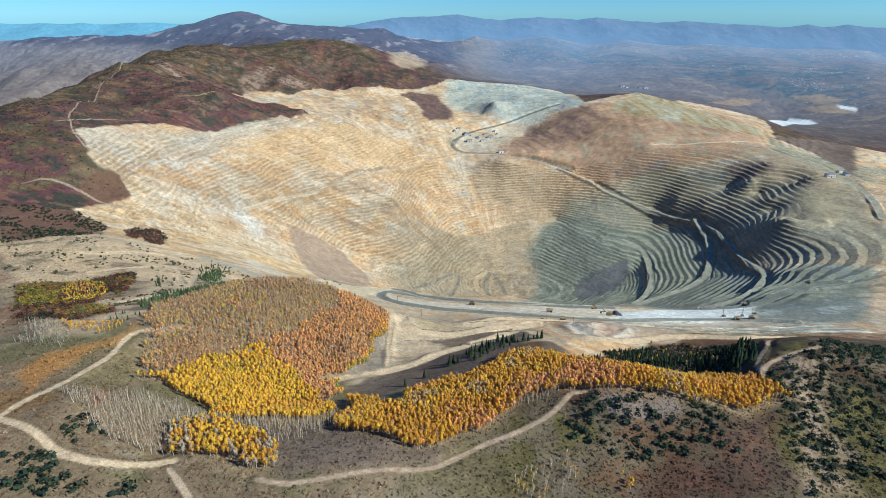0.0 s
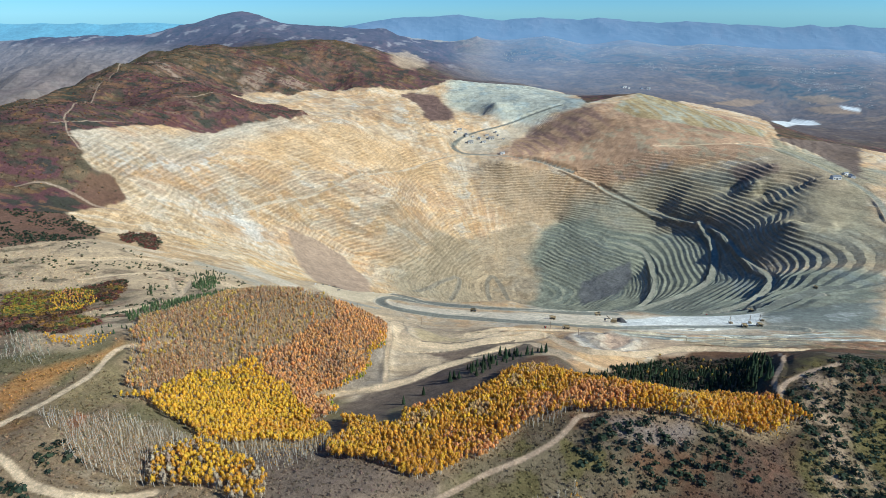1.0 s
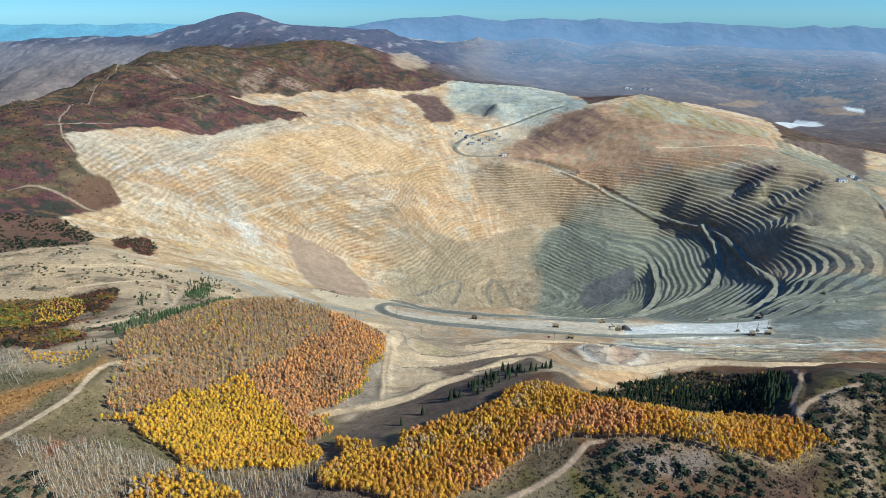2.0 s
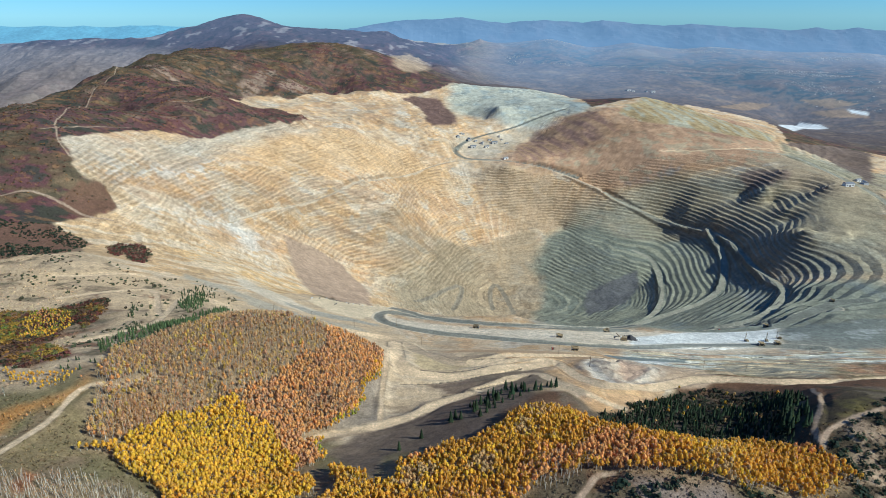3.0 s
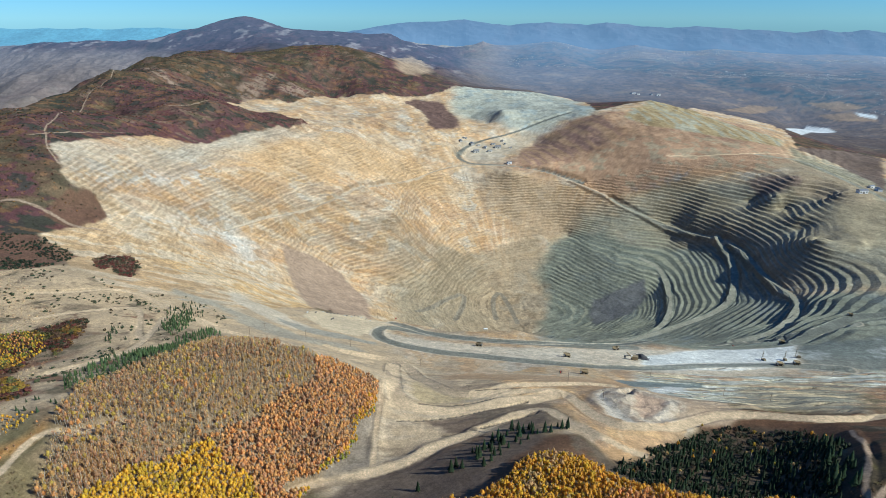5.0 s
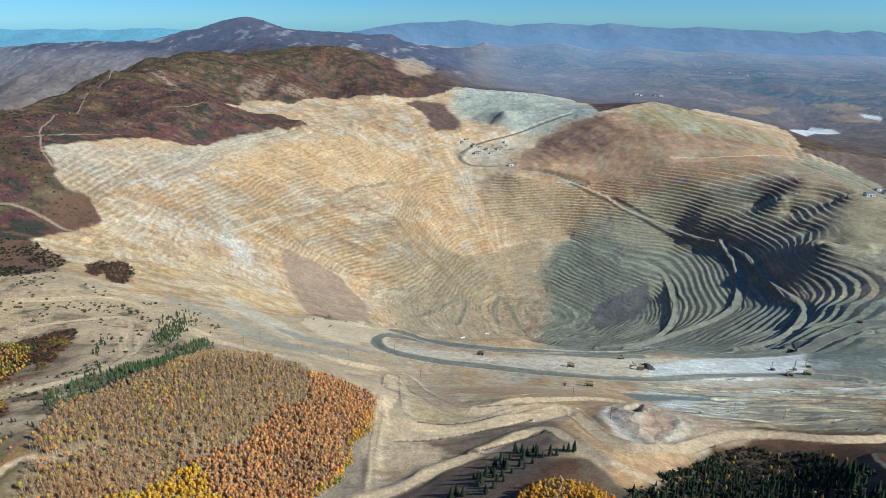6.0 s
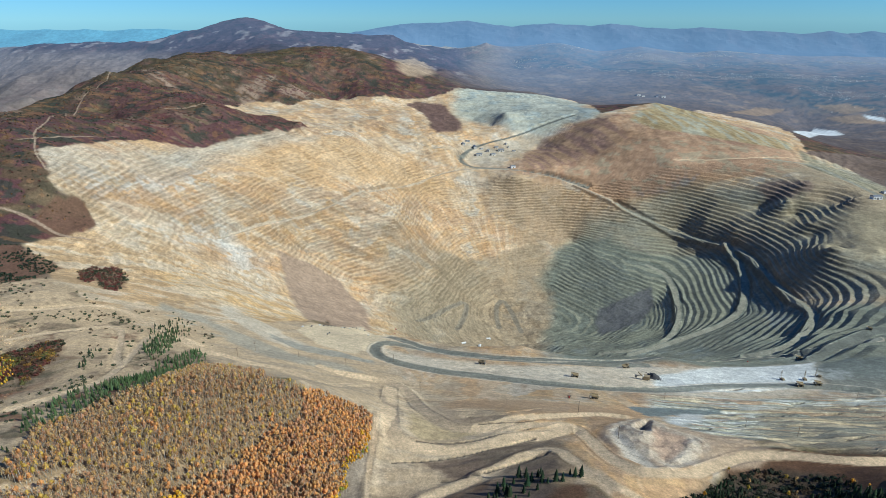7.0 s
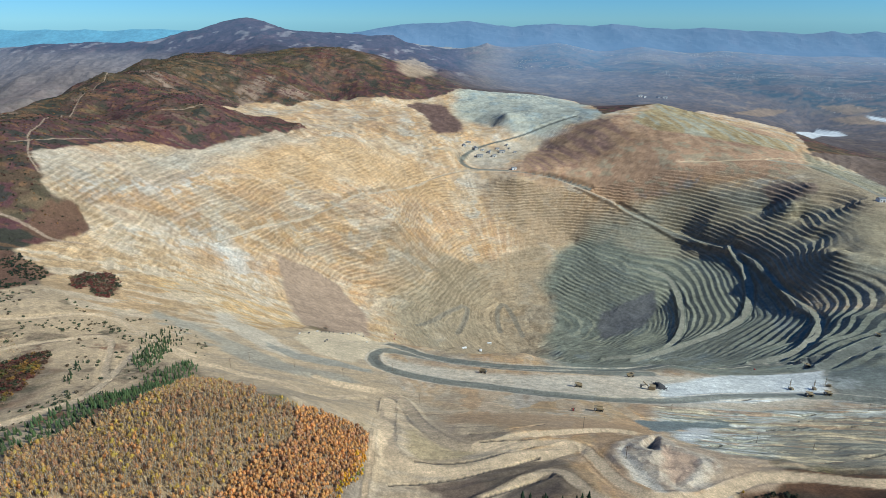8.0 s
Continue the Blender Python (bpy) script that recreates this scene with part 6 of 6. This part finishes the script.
def solid(pieces, bevel=0.04):
    """One mesh of boxes (centre, size, taper, tilt) and drums (centre, radius, length, axis)."""
    bm = bmesh.new()
    for p in pieces:
        if p[0] == "box":
            _, c, s, *more = p
            taper = more[0] if more else 1.0
            tilt = more[1] if len(more) > 1 else (0, 0, 0)
            made = bmesh.ops.create_cube(bm, size=1.0)["verts"]
            for v in made:
                k = taper if v.co.z > 0 else 1.0
                v.co = Vector((v.co.x * s[0] * k, v.co.y * s[1] * k, v.co.z * s[2]))
            bmesh.ops.transform(bm, matrix=pose(*c, *tilt), verts=made)
        else:
            _, c, r, length, axis = p
            made = bmesh.ops.create_cone(bm, cap_ends=True, segments=14, radius1=r, radius2=r, depth=length)["verts"]
            turn = pose(0, 0, 0, 90, 0, 0) if axis == "y" else (pose(0, 0, 0, 0, 90, 0) if axis == "x" else Matrix())
            bmesh.ops.transform(bm, matrix=pose(*c) @ turn, verts=made)
    if bevel:
        bmesh.ops.bevel(bm, geom=list(bm.edges), offset=bevel, segments=1, affect="EDGES", clamp_overlap=True)
    return bm


def piece(name, pieces, material, parent, label="", bevel=0.04):
    bm = solid(pieces, bevel)
    me = bpy.data.meshes.new(name)
    bm.to_mesh(me)
    bm.free()
    me.materials.append(material)
    return part(name, me, parent, label)


def wheel(x, y, r, w, parent, hub):
    t = piece("wheel", [("drum", (x, y, r), r, w, "y")], RUBBER, parent, "", 0.03)
    piece("rim", [("drum", (x, y + (0.04 if y > 0 else -0.04), r), r * 0.55, w, "y")], hub, t, "", 0.01)


def haul_truck():
    o = new("haul_truck")
    piece("chassis", [("box", (0, 0, 1.5), (7.6, 2.2, 0.7)), ("box", (3.7, 0, 1.7), (0.5, 4.2, 1.2))], STEEL, o)
    piece("dump_body", [("box", (-1.0, 0, 3.2), (6.4, 4.4, 0.35), 1.0, (0, -7, 0)), ("box", (-1.0, 2.1, 3.9), (6.2, 0.25, 1.4), 1.0, (0, -7, 0)), ("box", (-1.0, -2.1, 3.9), (6.2, 0.25, 1.4), 1.0, (0, -7, 0)), ("box", (2.1, 0, 4.2), (0.3, 4.4, 1.7)), ("box", (3.2, 0, 5.0), (2.2, 4.4, 0.25))], YELLOW, o, "worn yellow dump body")
    cab = piece("cab", [("box", (3.3, 1.1, 3.3), (1.4, 1.5, 1.5), 0.9)], WHITE, o)
    piece("windscreen", [("box", (4.02, 1.1, 3.5), (0.1, 1.2, 0.7))], GLASS, cab)
    piece("grille", [("box", (4.0, 0, 2.3), (0.3, 2.4, 1.1))], STEEL, o)
    for x, y in ((2.6, 1.9), (2.6, -1.9), (-2.2, 1.9), (-2.2, -1.9)):
        wheel(x, y, 1.25, 1.1, o, YELLOW)
    return tagged(o, "yellow mining haul truck on the dark haul road", "truck", "haul trucks of the mine")


def car(paint, word):
    o = new("car")
    body = piece("body", [("box", (0, 0, 0.65), (4.4, 1.75, 0.6), 0.95)], paint, o, "", 0.12)
    cabin = piece("cabin", [("box", (-0.25, 0, 1.2), (2.4, 1.6, 0.6), 0.8)], paint, o, "", 0.1)
    piece("windows", [("box", (-0.25, 0, 1.2), (2.46, 1.64, 0.36), 0.86)], GLASS, cabin, "", 0.02)
    for x, y in ((1.4, 0.8), (1.4, -0.8), (-1.4, 0.8), (-1.4, -0.8)):
        wheel(x, y, 0.34, 0.22, o, STEEL)
    return tagged(o, "%s car parked on the pale overlook lot" % word, "car", "cars parked at the overlook")


def drill_rig():
    o = new("drill_rig")
    for y in (-1.4, 1.4):
        piece("crawler", [("box", (0, y, 0.55), (5.0, 0.8, 1.1), 0.85)], STEEL, o)
    piece("deck", [("box", (0, 0, 1.6), (6.5, 3.0, 0.8)), ("box", (-1.4, 0, 2.6), (3.2, 2.6, 1.3))], YELLOW, o)
    cab = piece("cab", [("box", (2.2, 0.8, 2.8), (1.3, 1.3, 1.7))], WHITE, o)
    piece("window", [("box", (2.88, 0.8, 3.1), (0.08, 1.1, 0.8))], GLASS, cab)
    mast = piece("mast", [("box", (3.0 + dx, dy, 6.6), (0.16, 0.16, 9.5)) for dx in (-0.4, 0.4) for dy in (-0.9, -0.1)] + [("box", (3.0, -0.5, 2.4 + 1.3 * k), (0.9, 0.9, 0.12)) for k in range(8)], YELLOW, o, "upright lattice mast")
    piece("drill_head", [("box", (3.0, -0.5, 8.6), (0.9, 0.9, 1.2))], STEEL, mast)
    return tagged(o, "blast-hole drill rig with a tall mast on a white bench", "drill", "drill rigs on the bench")


def shovel():
    o = new("mining_shovel")
    for y in (-2.0, 2.0):
        piece("crawler", [("box", (0, y, 0.8), (7.0, 1.2, 1.6), 0.85)], STEEL, o)
    house = piece("machine_house", [("box", (-1.4, 0, 4.0), (7.2, 5.2, 4.2), 0.97)], YELLOW, o, "orange-yellow machine house", 0.12)
    piece("cab", [("box", (2.6, 2.0, 6.2), (1.6, 1.6, 1.6))], WHITE, house)
    boom = piece("boom", [("box", (5.6, 0, 6.4), (9.0, 1.0, 1.0), 1.0, (0, -38, 0))], YELLOW, o)
    piece("stick", [("box", (7.6, 0, 4.6), (6.0, 0.7, 0.8), 1.0, (0, 18, 0))], STEEL, boom)
    piece("bucket", [("box", (10.6, 0, 3.0), (2.4, 2.8, 2.4), 0.85)], STEEL, boom)
    return tagged(o, "large rope shovel digging at a dark rock bank", "shovel", "")


def digger():
    o = new("bulldozer")
    for y in (-0.9, 0.9):
        piece("crawler", [("box", (0, y, 0.5), (3.4, 0.6, 1.0), 0.8)], STEEL, o)
    piece("body", [("box", (0.3, 0, 1.2), (3.0, 1.2, 1.0), 0.95)], RUST_RED, o)
    cab = piece("cab", [("box", (-0.6, 0, 2.2), (1.3, 1.3, 1.2), 0.9)], RUST_RED, o)
    piece("window", [("box", (0.03, 0, 2.3), (0.08, 1.1, 0.7))], GLASS, cab)
    piece("blade", [("box", (2.4, 0, 0.8), (0.3, 3.2, 1.2))], STEEL, o)
    return tagged(o, "small red bulldozer on the mine shelf", "bulldozer", "dozers on the shelf")


def shed(w, d, h, wall, roof, label, group):
    o = new("mine_building")
    walls = piece("wall", [("box", (0, 0, h / 2 - 0.4), (w, d, h + 0.8))], wall, o, "", 0.05)
    bm = bmesh.new()
    e = 0.4
    v = [bm.verts.new(p) for p in ((-w / 2 - e, -d / 2 - e, h), (w / 2 + e, -d / 2 - e, h), (w / 2 + e, d / 2 + e, h), (-w / 2 - e, d / 2 + e, h), (-w / 2 - e, 0, h + d * 0.22), (w / 2 + e, 0, h + d * 0.22))]
    for f in ((0, 1, 5, 4), (2, 3, 4, 5), (1, 2, 5), (3, 0, 4), (0, 3, 2, 1)):
        bm.faces.new([v[k] for k in f])
    me = bpy.data.meshes.new("roof")
    bm.to_mesh(me)
    bm.free()
    me.materials.append(roof)
    part("roof", me, o)
    piece("door", [("box", (0, -d / 2 - 0.03, h * 0.33), (w * 0.22, 0.12, h * 0.66))], STEEL, o, "", 0.02)
    for x in (-0.32, 0.32):
        piece("window", [("box", (w * x, -d / 2 - 0.03, h * 0.55), (w * 0.16, 0.1, h * 0.28))], GLASS, o, "", 0.02)
    return tagged(o, label, "building", group)


def power_pole():
    o = new("power_pole")
    piece("pole", [("drum", (0, 0, 5.0), 0.16, 11.0, "z")], WOOD, o, "", 0)
    arm = piece("crossarm", [("box", (0, 0, 9.6), (3.2, 0.18, 0.2))], WOOD, o, "", 0.02)
    for x in (-1.4, 0, 1.4):
        piece("insulator", [("drum", (x, 0, 9.85), 0.09, 0.35, "z")], GLASS, arm, "", 0)
    return tagged(o, "weathered wooden power pole with one crossarm", "pole", "power poles across the shelf")


def heading_along(x, y, name):
    line = ROADS[name][1]
    k = int(np.argmin(np.hypot(*(line - (x, y)).T)))
    a, b = line[max(k - 1, 0)], line[min(k + 1, len(line) - 1)]
    return math.degrees(math.atan2(b[1] - a[1], b[0] - a[0]))


def at_all(name, first, turns, sink=0.0, sizes=(1.0,)):
    for i, (x, y) in enumerate(ITEMS[name]):
        o = first if i == 0 else copy_thing(first, Matrix())
        turn = turns(x, y) if callable(turns) else turns[i % len(turns)]
        z = float(land(np.array([x], float), np.array([y], float))[0])
        o.matrix_basis = pose(x, y, z - sink, 0, 0, turn) @ Matrix.Scale(sizes[i % len(sizes)], 4)


at_all("haul_truck", haul_truck(), lambda x, y: heading_along(x, y, "haul_loop"))
at_all("drill_rig", drill_rig(), [100, 80, 150])
at_all("shovel", shovel(), [160])
at_all("digger", digger(), [20, 200, 80, 330])
paints = [(WHITE, "white"), (BLACK, "black"), (STEEL, "grey")]
cars = [car(*p) for p in paints]
for i, (x, y) in enumerate(ITEMS["car"]):
    o = cars[i] if i < 3 else copy_thing(cars[(0, 1, 0, 2, 1)[i % 5]], Matrix())
    z = float(land(np.array([x], float), np.array([y], float))[0])
    o.matrix_basis = pose(x, y, z, 0, 0, (70, 75, 82, 95, 100)[i % 5])
at_all("town_house", shed(14, 8, 5, CLADDING, TIN, "pale metal-clad mine workshop with a tin roof", "mine workshops by the haul road"), [10, 100, 30, 75, 15], 0.4, (1.0, 1.5, 0.8, 1.2))
at_all("plant_house", shed(18, 10, 7, WHITE, TIN, "white plant building on top of a waste dump", "plant buildings on the dumps"), [5, 20, 80], 0.4, (1.3, 0.9, 1.1))
at_all("pit_shed", shed(9, 5, 3, CLADDING, WHITE, "small pale shed on the pit floor", "sheds on the pit floor"), [25, 80, 10], 0.3)
at_all("power_pole", power_pole(), [20, 70, 40], 0.4)

# shaded bank by the shovel as dark-painted boulders, and the valley town far out
SHADED_ROCK = plain("shaded_rock", (0.09, 0.09, 0.095), 0.9, 0.15)


def boulder(r):
    bm = bmesh.new()
    bmesh.ops.create_icosphere(bm, subdivisions=1, radius=1.0)
    v = np.array([p.co * r.uniform(0.7, 1.2) for p in bm.verts])
    f = [tuple(q.index for q in g.verts) for g in bm.faces]
    bm.free()
    return v, f


rock_shapes = [boulder(rng) for _ in range(6)]
cx, cy = ITEMS["shaded_bank"][0]
n = 260
p = np.stack([cx + rng.normal(0, 3.2, n), cy + rng.normal(0, 4.5, n)], -1)
p = np.concatenate([p, (land(p[:, 0], p[:, 1]) + 4.5 * np.exp(-((p[:, 0] - cx) / 4.5) ** 2 - ((p[:, 1] - cy) / 6.5) ** 2) - 0.5)[:, None]], 1)
s = rng.uniform(0.5, 1.6, n)
joined("rubble", rock_shapes, rng.integers(0, 6, n), p, rng.uniform(0, 6, n), np.stack([s, s], -1), np.tile([0.09, 0.09, 0.095], (n, 1)), SHADED_ROCK, "dark-painted boulders for the shaded rock bank at the dig face", "rocks")

box_v = np.array([(x, y, z) for z in (0, 1) for x, y in ((-0.5, -0.5), (0.5, -0.5), (0.5, 0.5), (-0.5, 0.5))], float)
box_f = [(0, 1, 5, 4), (1, 2, 6, 5), (2, 3, 7, 6), (3, 0, 4, 7), (4, 5, 6, 7)]
p = sown(["city"], 10, 40, 0.3, 60)
p = p[cloud(p[:, 0] * 0.14, p[:, 1], 70, 3, 91) + rng.normal(0, 0.2, len(p)) > 0.42]
p = grounded(p, 0.8)
n = len(p)
s = rng.uniform(2.0, 5.0, n) * np.where(rng.uniform(0, 1, n) < 0.08, 2.0, 1.0)
tint = np.array([(0.60, 0.60, 0.60), (0.42, 0.42, 0.42), (0.32, 0.32, 0.33)])[rng.integers(0, 3, n)]
joined("city", [(box_v, box_f)], np.zeros(n, int), p, rng.uniform(-0.15, 0.15, n), np.stack([s, rng.uniform(1.3, 2.4, n)], -1), tint, BARK, "pale roofs of a distant town in the valley", "town")
